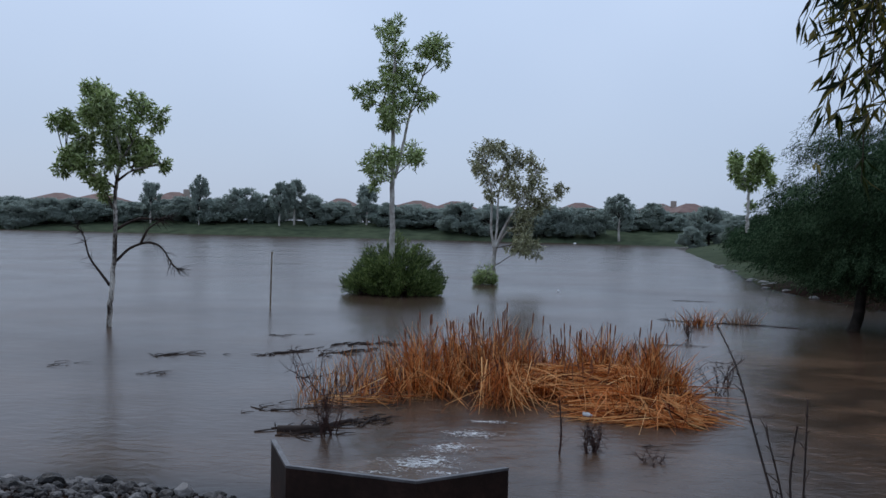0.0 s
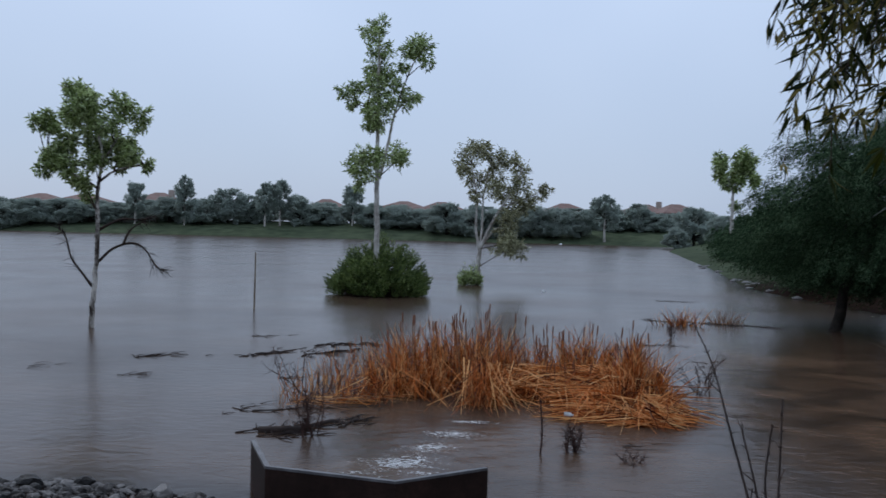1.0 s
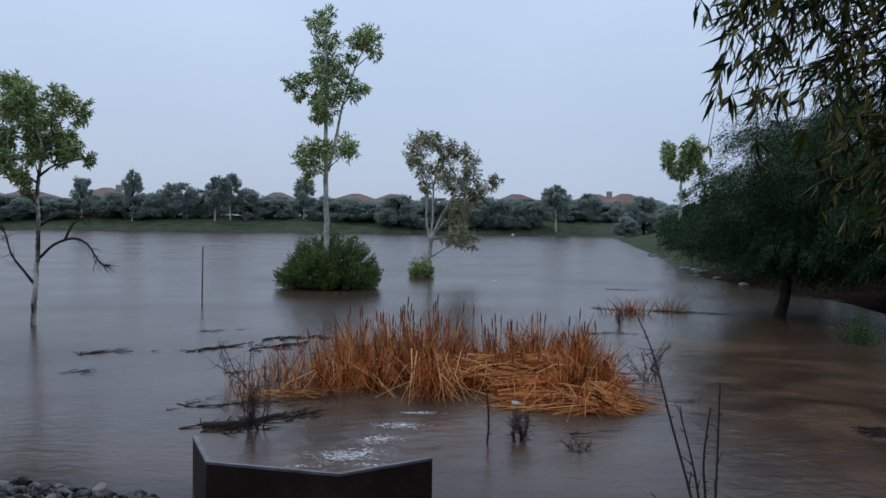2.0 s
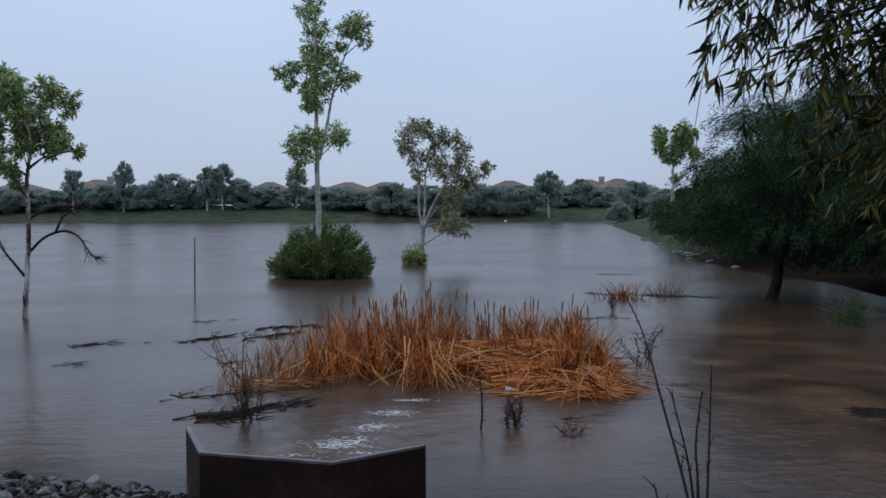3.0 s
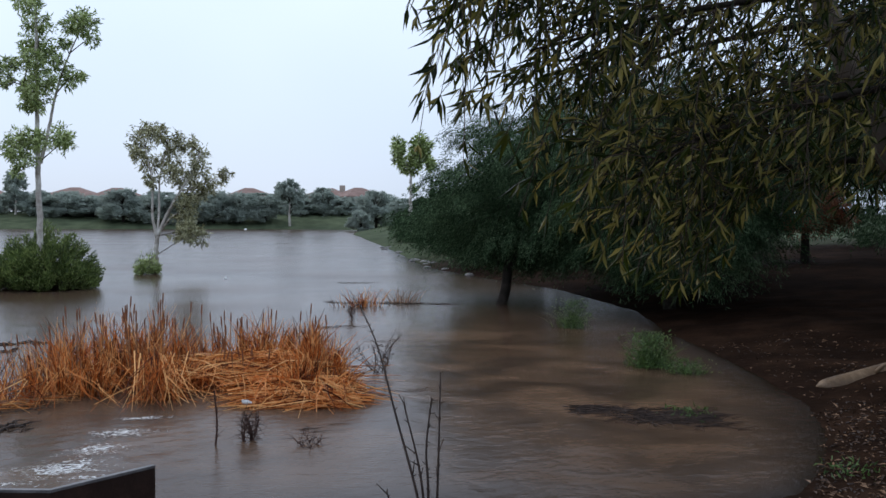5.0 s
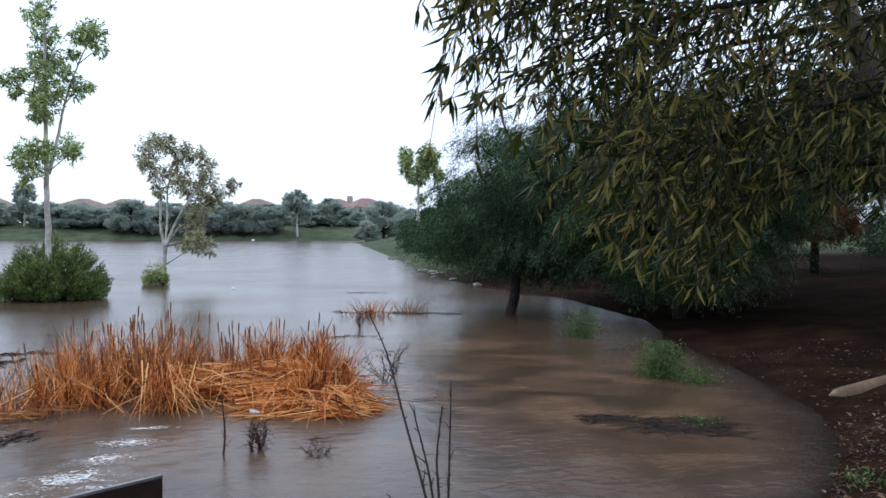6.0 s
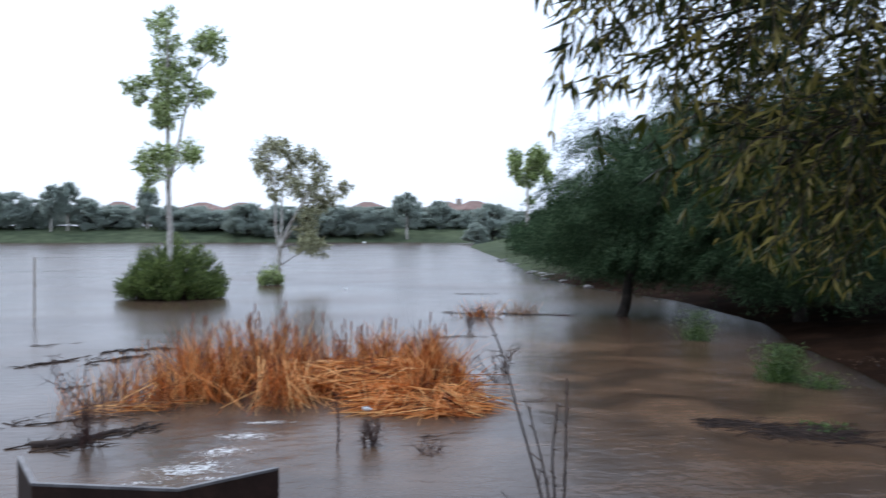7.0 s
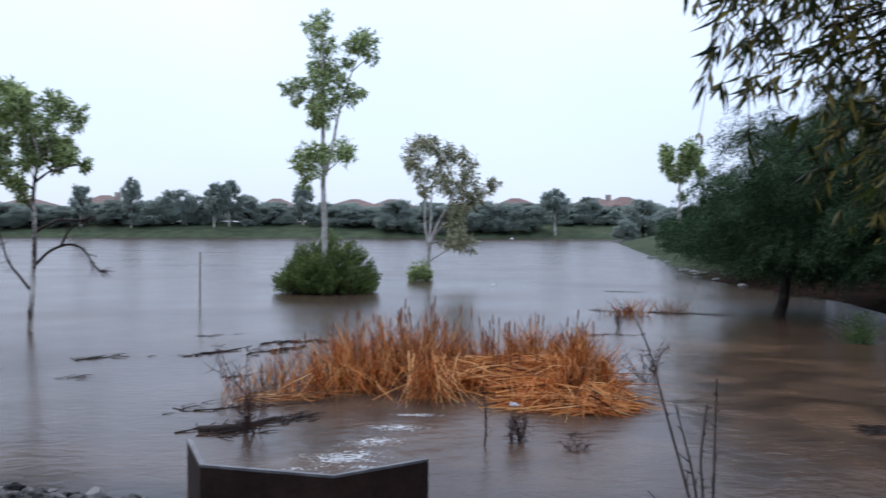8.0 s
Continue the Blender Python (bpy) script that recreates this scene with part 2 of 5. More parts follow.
# ---- mesh helpers ----
class Shape:
    """Collects vertices and faces for one mesh."""

    def __init__(self):
        self.v, self.f, self.blocks = [], [], []

    def flakes(self, p, d, side, length, width, fold=0.3):
        """Many small folded leaves at once: arrays of places, directions, sides, lengths and widths."""
        up = np.cross(side, d)
        a = p + d * length * 0.42 + side * width / 2 + up * width * fold
        b = p + d * length * 0.42 - side * width / 2 + up * width * fold
        self.blocks.append(np.stack([p, a, p + d * length - up * length * 0.1, b], 1).reshape(-1, 3))

    def tube(self, pts, radii, sides=6):
        """A closed tapering tube along points."""
        pts = [Vector(p) for p in pts]
        base = len(self.v)
        for i, (p, r) in enumerate(zip(pts, radii)):
            d = (pts[min(i + 1, len(pts) - 1)] - pts[max(i - 1, 0)]).normalized()
            a = d.cross(Vector((0.31, 0.95, 0.05))).normalized()
            b = d.cross(a)
            for k in range(sides):
                t = 2 * math.pi * k / sides
                self.v.append(p + r * (math.cos(t) * a + math.sin(t) * b))
        for i in range(len(pts) - 1):
            for k in range(sides):
                q, k2 = base + i * sides, (k + 1) % sides
                self.f.append((q + k, q + k2, q + sides + k2, q + sides + k))
        self.f.append(tuple(base + k for k in reversed(range(sides))))
        self.f.append(tuple(base + (len(pts) - 1) * sides + k for k in range(sides)))

    def leaf(self, p, d, side, length, width, fold=0.25):
        """A pointed leaf from p along d, folded a little along its midrib and curved."""
        up = side.cross(d)
        i = len(self.v)
        self.v += [p, p + d * length * 0.4 + side * width / 2 + up * width * fold, p + d * length * 0.45 - up * width * 0.15,
                   p + d * length * 0.4 - side * width / 2 + up * width * fold, p + d * length - up * length * 0.12]
        self.f += [(i, i + 2, i + 1), (i, i + 3, i + 2), (i + 1, i + 2, i + 4), (i + 2, i + 3, i + 4)]

    def blade(self, p, d, side, length, width, bend, segs=4, taper=True):
        """A long strap-like blade that bends over sideways by the vector bend."""
        i = len(self.v)
        for k in range(segs + 1):
            t = k / segs
            c = p + d * length * t + bend * t * t
            w = side * width / 2 * ((1 - 0.85 * t * t) if taper else 1)
            self.v += [c - w, c + w]
        for k in range(segs):
            a = i + 2 * k
            self.f.append((a, a + 1, a + 3, a + 2))

    def box(self, lo, hi):
        i = len(self.v)
        self.v += [Vector((x, y, z)) for z in (lo[2], hi[2]) for x, y in ((lo[0], lo[1]), (hi[0], lo[1]), (hi[0], hi[1]), (lo[0], hi[1]))]
        self.f += [tuple(i + k for k in f) for f in ((3, 2, 1, 0), (4, 5, 6, 7), (0, 1, 5, 4), (1, 2, 6, 5), (2, 3, 7, 6), (3, 0, 4, 7))]

    def mesh(self, name, material, smooth=False):
        me = bpy.data.meshes.new(name)
        verts, faces = [tuple(v) for v in self.v], self.f
        if self.blocks:
            loose = np.concatenate(self.blocks)
            i = len(verts) + np.arange(0, len(loose), 4)
            faces = faces + np.stack([i, i + 1, i + 2, i, i + 2, i + 3], 1).reshape(-1, 3).tolist()
            verts = verts + loose.tolist()
        me.from_pydata(verts, [], faces)
        me.materials.append(material)
        if smooth:
            me.polygons.foreach_set("use_smooth", [True] * len(me.polygons))
        me.update()
        return me


def part(name, shape, material, parent, label="", smooth=False):
    ob = new(name, shape.mesh(name, material, smooth))
    ob.parent = parent
    return tagged(ob, label)


def thing(name, place, label, category, group="", kind=""):
    ob = new(name)
    ob.location = place
    return tagged(ob, label, category, group, kind)


def unit(rng, up=0.0):
    while True:
        v = Vector((rng.uniform(-1, 1), rng.uniform(-1, 1), rng.uniform(-1, 1)))
        if 0.05 < v.length < 1:
            v.normalize()
            v.z += up
            return v.normalized()


def curve(points, steps=6):
    """Points of a smooth line through the given ones."""
    pts = [Vector(p) for p in points]
    pts = [2 * pts[0] - pts[1]] + pts + [2 * pts[-1] - pts[-2]]
    out = []
    for i in range(1, len(pts) - 2):
        a, b, c, d = pts[i - 1:i + 3]
        for k in range(steps):
            t = k / steps
            out.append(0.5 * (2 * b + (c - a) * t + (2 * a - 5 * b + 4 * c - d) * t * t + (3 * b - a - 3 * c + d) * t ** 3))
    return out + [pts[-2]]


def limb(shape, points, r0, r1, sides=7, rng=None, wobble=0.0):
    pts = curve(points)
    if rng:
        pts = [p + wobble * unit(rng) if 0 < i < len(pts) - 1 else p for i, p in enumerate(pts)]
    n = len(pts) - 1
    shape.tube(pts, [r0 + (r1 - r0) * i / n for i in range(n + 1)], sides)


def units(gen, n):
    v = gen.normal(size=(n, 3))
    return v / np.linalg.norm(v, axis=1, keepdims=True)


def tidy(v):
    return v / np.maximum(np.linalg.norm(v, axis=1, keepdims=True), 1e-6)


def clump(leaves, twigs, rng, centre, radius, count, length, width, droop=0.45, flat=0.85):
    """A tuft of leaves on short twigs round a centre, with an uneven outline."""
    sprays = max(4, count // 9)
    starts, tips, outs = [], [], []
    for _ in range(sprays):
        out = unit(rng)
        reach = radius * (0.35 + 0.75 * rng.random() ** 0.6)
        tip = centre + Vector((out.x * reach, out.y * reach, out.z * reach * flat))
        start = centre + (tip - centre) * 0.25
        if len(starts) % 3 == 0 and length > 0.1:
            twigs.tube([start, (start + tip) / 2 + 0.05 * radius * unit(rng), tip], [0.004 + radius * 0.012, 0.003 + radius * 0.006, 0.002], 3)
        starts.append(start)
        tips.append(tip)
        outs.append(out)
    gen = np.random.default_rng(rng.randrange(1 << 30))
    a, b, o = (np.repeat(np.array(q), 9, 0) for q in (starts, tips, outs))
    n = len(a)
    p = a + (b - a) * gen.uniform(0.35, 1.1, (n, 1)) + 0.16 * radius * units(gen, n)
    d = tidy(units(gen, n) + o * 0.5 + np.array((0, 0, -droop)))
    side = tidy(np.cross(d, units(gen, n)))
    leaves.flakes(p, d, side, length * gen.uniform(0.7, 1.3, (n, 1)), width * gen.uniform(0.7, 1.3, (n, 1)))


# ---- ground, water ----
LAKE = [(-140, 3), (-40, 5.5), (-8, 6.35), (-3.3, 6.82), (-2.2, 6.62), (-1.2, 6.2), (0.2, 6.3), (1.6, 6.35), (3.2, 5.7), (4.3, 6.1), (5.0, 6.8), (5.75, 7.9), (6.3, 9.0),
        (6.8, 10.7), (7.25, 12.7), (7.7, 15.0), (8.8, 19), (9.2, 25), (8.4, 31), (7.9, 36), (9.8, 54), (14, 103), (19, 132), (12, 139.5), (-38, 140), (-70, 143), (-140, 146)]


def shore_distance(X, Y):
    """Distance from the lake's edge: positive on land, negative over the lake."""
    best = np.full(X.shape, 1e9)
    inside = np.zeros(X.shape, bool)
    for (ax, ay), (bx, by) in zip(LAKE, LAKE[1:] + LAKE[:1]):
        t = np.clip(((X - ax) * (bx - ax) + (Y - ay) * (by - ay)) / ((bx - ax) ** 2 + (by - ay) ** 2), 0, 1)
        best = np.minimum(best, np.hypot(X - ax - t * (bx - ax), Y - ay - t * (by - ay)))
        crosses = ((ay > Y) != (by > Y)) & (X < (bx - ax) * (Y - ay) / (by - ay + 1e-12) + ax)
        inside ^= crosses
    return np.where(inside, -best, best)


def lumps(X, Y):
    """Unevenness of the ground."""
    return (0.035 * np.sin(1.9 * X + 1.3 * np.sin(0.8 * Y)) * np.cos(1.6 * Y + np.sin(1.1 * X)) + 0.018 * np.sin(5.1 * X + 2.2 * Y) * np.sin(4.3 * Y - 1.7 * X)
            + 0.008 * np.sin(13 * X + 3 * Y) * np.sin(11 * Y - 5 * X))


def ground_height(X, Y):
    d = shore_distance(X, Y)
    far = np.clip((Y - 60) / 60, 0, 1)
    rise = (0.40 + 0.1 * far) * (1 - np.exp(-np.maximum(d, 0) / (2.6 + 2 * far))) + 1.9 * np.clip((d - 0.5) / 14, 0, 1) * far + 0.03 * np.clip(d - 4, 0, 40) * (1 - far)
    return np.where(d > 0, rise + lumps(X, Y) * np.clip(d * 1.5, 0, 1) * (1 + 2 * far), np.maximum(d * 0.22, -1.2) - 0.01)


def axis(lo, hi, step, reach_lo, reach_hi, growth=1.13):
    mid = list(np.arange(lo, hi + step / 2, step))
    up, dn, s = [hi], [lo], step
    while up[-1] < reach_hi or dn[-1] > reach_lo:
        s *= growth
        if up[-1] < reach_hi:
            up.append(up[-1] + min(s, 4) if up[-1] < 200 else up[-1] + s)
        if dn[-1] > reach_lo:
            dn.append(dn[-1] - (min(s, 4) if dn[-1] > -100 else s))
    return np.array(dn[:0:-1] + mid + up[1:])


def height_sheet(name, xs, ys, fn, material):
    X, Y = np.meshgrid(xs, ys)
    Z = fn(X, Y)
    nx, ny = len(xs), len(ys)
    verts = np.stack([X.ravel(), Y.ravel(), Z.ravel()], 1)
    i = (np.arange(ny - 1)[:, None] * nx + np.arange(nx - 1)[None, :]).ravel()
    faces = np.stack([i, i + 1, i + nx + 1, i + nx], 1)
    me = bpy.data.meshes.new(name)
    me.from_pydata(verts.tolist(), [], faces.tolist())
    me.materials.append(material)
    me.polygons.foreach_set("use_smooth", [True] * len(me.polygons))
    return new(name, me)


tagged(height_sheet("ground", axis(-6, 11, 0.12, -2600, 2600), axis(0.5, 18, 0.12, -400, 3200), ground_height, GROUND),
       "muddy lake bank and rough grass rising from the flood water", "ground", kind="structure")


def swell(X, Y):
    """Low waves, livelier below the outlet and in the current beside the bank."""
    near = np.exp(-((X + 0.75) ** 2 / 1.1 + (Y - 8.2) ** 2 / 2.6))
    stream = np.exp(-((X - 4.0) ** 2 / 3.5 + (Y - 12.0) ** 2 / 30))
    a = np.sin(6.3 * X + 2.1 * Y + 1.5 * np.sin(1.7 * Y)) * np.sin(4.7 * Y - 2.9 * X + np.sin(2.3 * X))
    b = np.sin(15.1 * X - 6 * Y + 2 * np.sin(3.1 * Y)) * np.sin(12.3 * Y + 5 * X)
    c = np.sin(2.2 * X + 0.9 * Y + np.sin(0.7 * X)) * np.sin(1.9 * Y - 0.6 * X)
    return 0.006 * near * a + 0.006 * near * b + stream * (0.004 * a + 0.002 * b) + 0.002 * c


def pond():
    sheet = height_sheet("water", axis(-5, 8, 0.07, -135, 22, 1.2), axis(5.0, 17, 0.07, 2.5, 146, 1.2), swell, WATER)
    co = np.empty(len(sheet.data.vertices) * 3, np.float32)
    sheet.data.vertices.foreach_get("co", co)
    X, Y = co[0::3].astype(float), co[1::3].astype(float)
    edge = -shore_distance(X, Y)
    for name, values in (("shallow", np.clip(1 - edge / 0.9, 0, 1) ** 1.5 * (Y < 60)),
                         ("current", np.clip(0.12 + np.exp(-((X - 3.9) / 2.4) ** 2 - ((Y - 11.5) / 5.5) ** 2) + 0.5 * np.exp(-((X + 0.7) / 1.2) ** 2 - ((Y - 8.4) / 1.8) ** 2), 0, 1))):
        sheet.data.attributes.new(name, "FLOAT", "POINT").data.foreach_set("value", values.astype(np.float32))
    tagged(sheet, "silty brown flood water of the lake with small ripples", "water", kind="structure")


pond()


def ground_at(x, y):
    return float(ground_height(np.array([float(x)]), np.array([float(y)]))[0])


# ---- outlet box: three steel plates standing in the water's edge ----
def outlet_box():
    corners = [Vector((-1.915, 6.95, 0)), Vector((-1.595, 6.2, 0)), Vector((-0.68, 5.97, 0)), Vector((-0.115, 6.435, 0))]
    box = thing("outlet_box", (-1.1, 6.3, 0), "dark brown weathered steel outlet box standing at the flooded bank", "drain")
    off = box.location
    inner = []
    for i, c in enumerate(corners):
        a = (corners[i] - corners[i - 1]).normalized() if i else (corners[1] - corners[0]).normalized()
        b = (corners[i + 1] - corners[i]).normalized() if i < 3 else a
        na, nb = Vector((-a.y, a.x, 0)), Vector((-b.y, b.x, 0))
        mid = (na + nb).normalized()
        inner.append(c + mid * (0.03 / max(0.5, mid.dot(na))))
    for i in range(3):
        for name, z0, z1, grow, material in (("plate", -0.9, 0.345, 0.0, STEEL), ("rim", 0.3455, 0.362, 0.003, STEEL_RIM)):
            s = Shape()
            d = (corners[i + 1] - corners[i]).normalized()
            n = Vector((-d.y, d.x, 0)) * grow
            ring = [corners[i] - n, corners[i + 1] - n, inner[i + 1] + n, inner[i] + n]
            gap = d * 0.0003
            ring = [ring[0] + gap, ring[1] - gap, ring[2] - gap, ring[3] + gap]
            s.v = [p - off + Vector((0, 0, z)) for z in (z0, z1) for p in ring]
            s.f = [(3, 2, 1, 0), (4, 5, 6, 7), (0, 1, 5, 4), (1, 2, 6, 5), (2, 3, 7, 6), (3, 0, 4, 7)]
            part(name, s, material, box, "wet upper edge, coloured grey for its sky sheen" if name == "rim" else "")


outlet_box()


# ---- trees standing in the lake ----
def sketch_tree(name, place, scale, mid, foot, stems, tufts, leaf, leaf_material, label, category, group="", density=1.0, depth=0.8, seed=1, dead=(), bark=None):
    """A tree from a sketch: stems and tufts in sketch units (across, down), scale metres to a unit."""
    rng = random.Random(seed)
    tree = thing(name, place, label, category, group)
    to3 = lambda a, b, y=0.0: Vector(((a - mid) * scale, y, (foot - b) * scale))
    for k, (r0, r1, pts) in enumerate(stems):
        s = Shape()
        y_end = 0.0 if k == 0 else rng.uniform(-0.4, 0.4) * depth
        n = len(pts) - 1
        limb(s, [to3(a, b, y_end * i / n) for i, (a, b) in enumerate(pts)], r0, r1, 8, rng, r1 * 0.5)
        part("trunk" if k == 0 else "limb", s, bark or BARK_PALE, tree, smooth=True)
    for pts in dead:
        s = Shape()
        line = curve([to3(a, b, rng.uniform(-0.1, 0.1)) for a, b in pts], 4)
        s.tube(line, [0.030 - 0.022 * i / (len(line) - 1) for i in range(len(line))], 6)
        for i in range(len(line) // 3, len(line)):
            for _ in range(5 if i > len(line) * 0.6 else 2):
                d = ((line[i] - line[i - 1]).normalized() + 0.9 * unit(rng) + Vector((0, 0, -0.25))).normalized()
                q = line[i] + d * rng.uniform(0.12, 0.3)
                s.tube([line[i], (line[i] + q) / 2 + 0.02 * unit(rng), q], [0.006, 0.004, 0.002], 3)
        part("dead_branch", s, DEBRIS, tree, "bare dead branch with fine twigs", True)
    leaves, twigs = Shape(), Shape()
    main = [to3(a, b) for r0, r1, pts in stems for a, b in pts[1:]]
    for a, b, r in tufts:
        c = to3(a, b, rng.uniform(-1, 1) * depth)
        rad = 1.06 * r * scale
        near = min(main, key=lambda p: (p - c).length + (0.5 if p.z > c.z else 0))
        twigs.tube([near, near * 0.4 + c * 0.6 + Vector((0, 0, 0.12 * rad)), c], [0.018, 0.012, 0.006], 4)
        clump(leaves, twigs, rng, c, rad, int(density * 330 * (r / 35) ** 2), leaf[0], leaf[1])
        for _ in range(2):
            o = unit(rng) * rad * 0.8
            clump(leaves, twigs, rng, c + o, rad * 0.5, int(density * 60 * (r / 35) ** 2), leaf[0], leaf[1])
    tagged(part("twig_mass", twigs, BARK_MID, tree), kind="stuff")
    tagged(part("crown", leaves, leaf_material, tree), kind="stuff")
    return tree


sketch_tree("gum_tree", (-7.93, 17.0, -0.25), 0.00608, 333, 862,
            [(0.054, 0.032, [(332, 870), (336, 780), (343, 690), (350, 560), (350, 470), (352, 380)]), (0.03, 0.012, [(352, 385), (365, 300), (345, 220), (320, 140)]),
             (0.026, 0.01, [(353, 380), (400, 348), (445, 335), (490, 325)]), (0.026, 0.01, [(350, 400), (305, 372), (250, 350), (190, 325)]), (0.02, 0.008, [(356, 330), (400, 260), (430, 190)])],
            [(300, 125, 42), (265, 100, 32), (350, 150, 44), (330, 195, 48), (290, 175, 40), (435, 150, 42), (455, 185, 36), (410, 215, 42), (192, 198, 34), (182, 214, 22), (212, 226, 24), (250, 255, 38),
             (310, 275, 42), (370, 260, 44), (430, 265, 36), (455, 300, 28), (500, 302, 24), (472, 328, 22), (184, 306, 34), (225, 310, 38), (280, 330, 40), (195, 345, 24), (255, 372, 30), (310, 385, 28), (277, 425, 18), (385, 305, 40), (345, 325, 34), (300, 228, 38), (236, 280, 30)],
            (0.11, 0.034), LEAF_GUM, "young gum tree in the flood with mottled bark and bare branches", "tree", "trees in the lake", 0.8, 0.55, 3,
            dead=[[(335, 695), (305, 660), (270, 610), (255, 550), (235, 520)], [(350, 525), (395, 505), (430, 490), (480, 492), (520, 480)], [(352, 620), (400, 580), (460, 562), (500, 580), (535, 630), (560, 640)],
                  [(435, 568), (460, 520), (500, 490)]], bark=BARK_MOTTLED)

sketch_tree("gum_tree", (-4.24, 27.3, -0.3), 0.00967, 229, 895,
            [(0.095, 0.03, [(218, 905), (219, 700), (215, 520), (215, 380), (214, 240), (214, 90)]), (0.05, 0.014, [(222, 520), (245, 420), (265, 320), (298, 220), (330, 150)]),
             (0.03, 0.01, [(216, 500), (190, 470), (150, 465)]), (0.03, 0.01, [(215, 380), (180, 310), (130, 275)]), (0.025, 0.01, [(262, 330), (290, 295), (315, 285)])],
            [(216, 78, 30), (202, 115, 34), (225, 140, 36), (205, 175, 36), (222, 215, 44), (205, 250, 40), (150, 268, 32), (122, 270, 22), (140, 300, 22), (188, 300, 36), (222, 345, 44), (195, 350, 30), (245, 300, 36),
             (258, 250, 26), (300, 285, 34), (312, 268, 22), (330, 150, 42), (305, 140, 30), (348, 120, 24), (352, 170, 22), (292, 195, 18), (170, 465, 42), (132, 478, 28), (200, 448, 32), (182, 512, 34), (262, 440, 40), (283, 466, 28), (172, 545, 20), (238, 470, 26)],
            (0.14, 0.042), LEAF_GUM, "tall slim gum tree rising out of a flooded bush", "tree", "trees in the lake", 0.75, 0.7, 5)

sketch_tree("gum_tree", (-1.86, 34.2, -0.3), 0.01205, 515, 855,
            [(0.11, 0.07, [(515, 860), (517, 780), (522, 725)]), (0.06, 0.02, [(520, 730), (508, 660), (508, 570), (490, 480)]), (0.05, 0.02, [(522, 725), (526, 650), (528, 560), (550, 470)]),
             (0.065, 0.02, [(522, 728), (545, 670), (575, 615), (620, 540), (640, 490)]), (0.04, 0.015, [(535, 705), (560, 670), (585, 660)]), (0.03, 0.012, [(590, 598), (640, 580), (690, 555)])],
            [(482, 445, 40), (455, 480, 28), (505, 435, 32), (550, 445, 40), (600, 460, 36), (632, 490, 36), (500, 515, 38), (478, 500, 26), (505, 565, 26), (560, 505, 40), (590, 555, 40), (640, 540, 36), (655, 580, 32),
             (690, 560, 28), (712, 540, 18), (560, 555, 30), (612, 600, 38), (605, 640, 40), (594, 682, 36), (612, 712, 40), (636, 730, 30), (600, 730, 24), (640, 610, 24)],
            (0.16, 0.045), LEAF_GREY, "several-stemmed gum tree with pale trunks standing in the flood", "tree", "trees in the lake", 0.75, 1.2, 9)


def shoot_bush(name, place, rx, ry, h, count, label, material, seed, leaf=(0.16, 0.04)):
    """A dense bush of leafy upright shoots."""
    rng = random.Random(seed)
    bush = thing(name, place, label, "bush")
    stems, leaves = Shape(), Shape()
    for _ in range(count):
        a, q = rng.uniform(0, 2 * math.pi), math.sqrt(rng.random())
        x, y = rx * q * math.cos(a), ry * q * math.sin(a)
        top = h * (1 - 0.62 * q ** 2.6) * rng.uniform(0.66, 1.16)
        root = Vector((x * 0.75, y * 0.75, -0.1))
        tip = Vector((x * 1.08, y * 1.08, top))
        mid = (root + tip) / 2 + Vector((x, y, 0)) * 0.08
        stems.tube([root, mid, tip], [0.012, 0.009, 0.003], 3)
        for k in range(30):
            t = rng.uniform(0.12, 1.0)
            p = (mid + (tip - mid) * (2 * t - 1)) if t > 0.5 else root + (mid - root) * 2 * t
            p = p + unit(rng) * 0.10
            d = (unit(rng) + Vector((x / rx * 0.5, y / ry * 0.5, 0.65))).normalized()
            side = d.cross(unit(rng))
            if side.length > 0.1 and p.z > 0.0:
                leaves.leaf(p, d, side.normalized(), leaf[0] * rng.uniform(0.7, 1.3), leaf[1] * rng.uniform(0.7, 1.3))
    tagged(part("stem_mass", stems, BARK_MID, bush), kind="stuff")
    tagged(part("foliage", leaves, material, bush), kind="stuff")


def dome_bush(place, rx, ry, h, label, material, seed):
    """A wide bush of leafy shoots that fan out from the middle down to the water."""
    rng = random.Random(seed)
    bush = thing("bush", place, label, "bush")
    stems, leaves = Shape(), Shape()
    for _ in range(560):
        a, q = rng.uniform(0, 2 * math.pi), math.sqrt(rng.random())
        x, y = rx * q * math.cos(a), ry * q * math.sin(a)
        full = h * (1 - 0.80 * q ** 2.2) * (1 + 0.45 * noise.noise(Vector((x * 1.6, y * 1.6, seed))))
        tip = Vector((x, y, max(0.06, full * (rng.uniform(0.8, 1.1) if rng.random() < 0.6 else rng.uniform(0.15, 0.8)))))
        way = Vector((x / rx * 0.9, y / ry * 0.9, 0.75 + 0.25 * rng.random())).normalized()
        foot = Vector((x * 0.45, y * 0.45, -0.1))
        stems.tube([foot, foot * 0.4 + tip * 0.6, tip], [0.012, 0.009, 0.003], 3)
        reach = rng.uniform(0.28, 0.5)
        for k in range(34):
            p = tip - way * reach * rng.uniform(-0.15, 0.9) + unit(rng) * 0.075
            d = (way + 0.75 * unit(rng)).normalized()
            side = d.cross(unit(rng))
            if side.length > 0.1 and p.z > 0.0:
                leaves.leaf(p, d, side.normalized(), rng.uniform(0.09, 0.17), rng.uniform(0.022, 0.04))
    tagged(part("stem_mass", stems, BARK_MID, bush), kind="stuff")
    tagged(part("foliage", leaves, material, bush), kind="stuff")


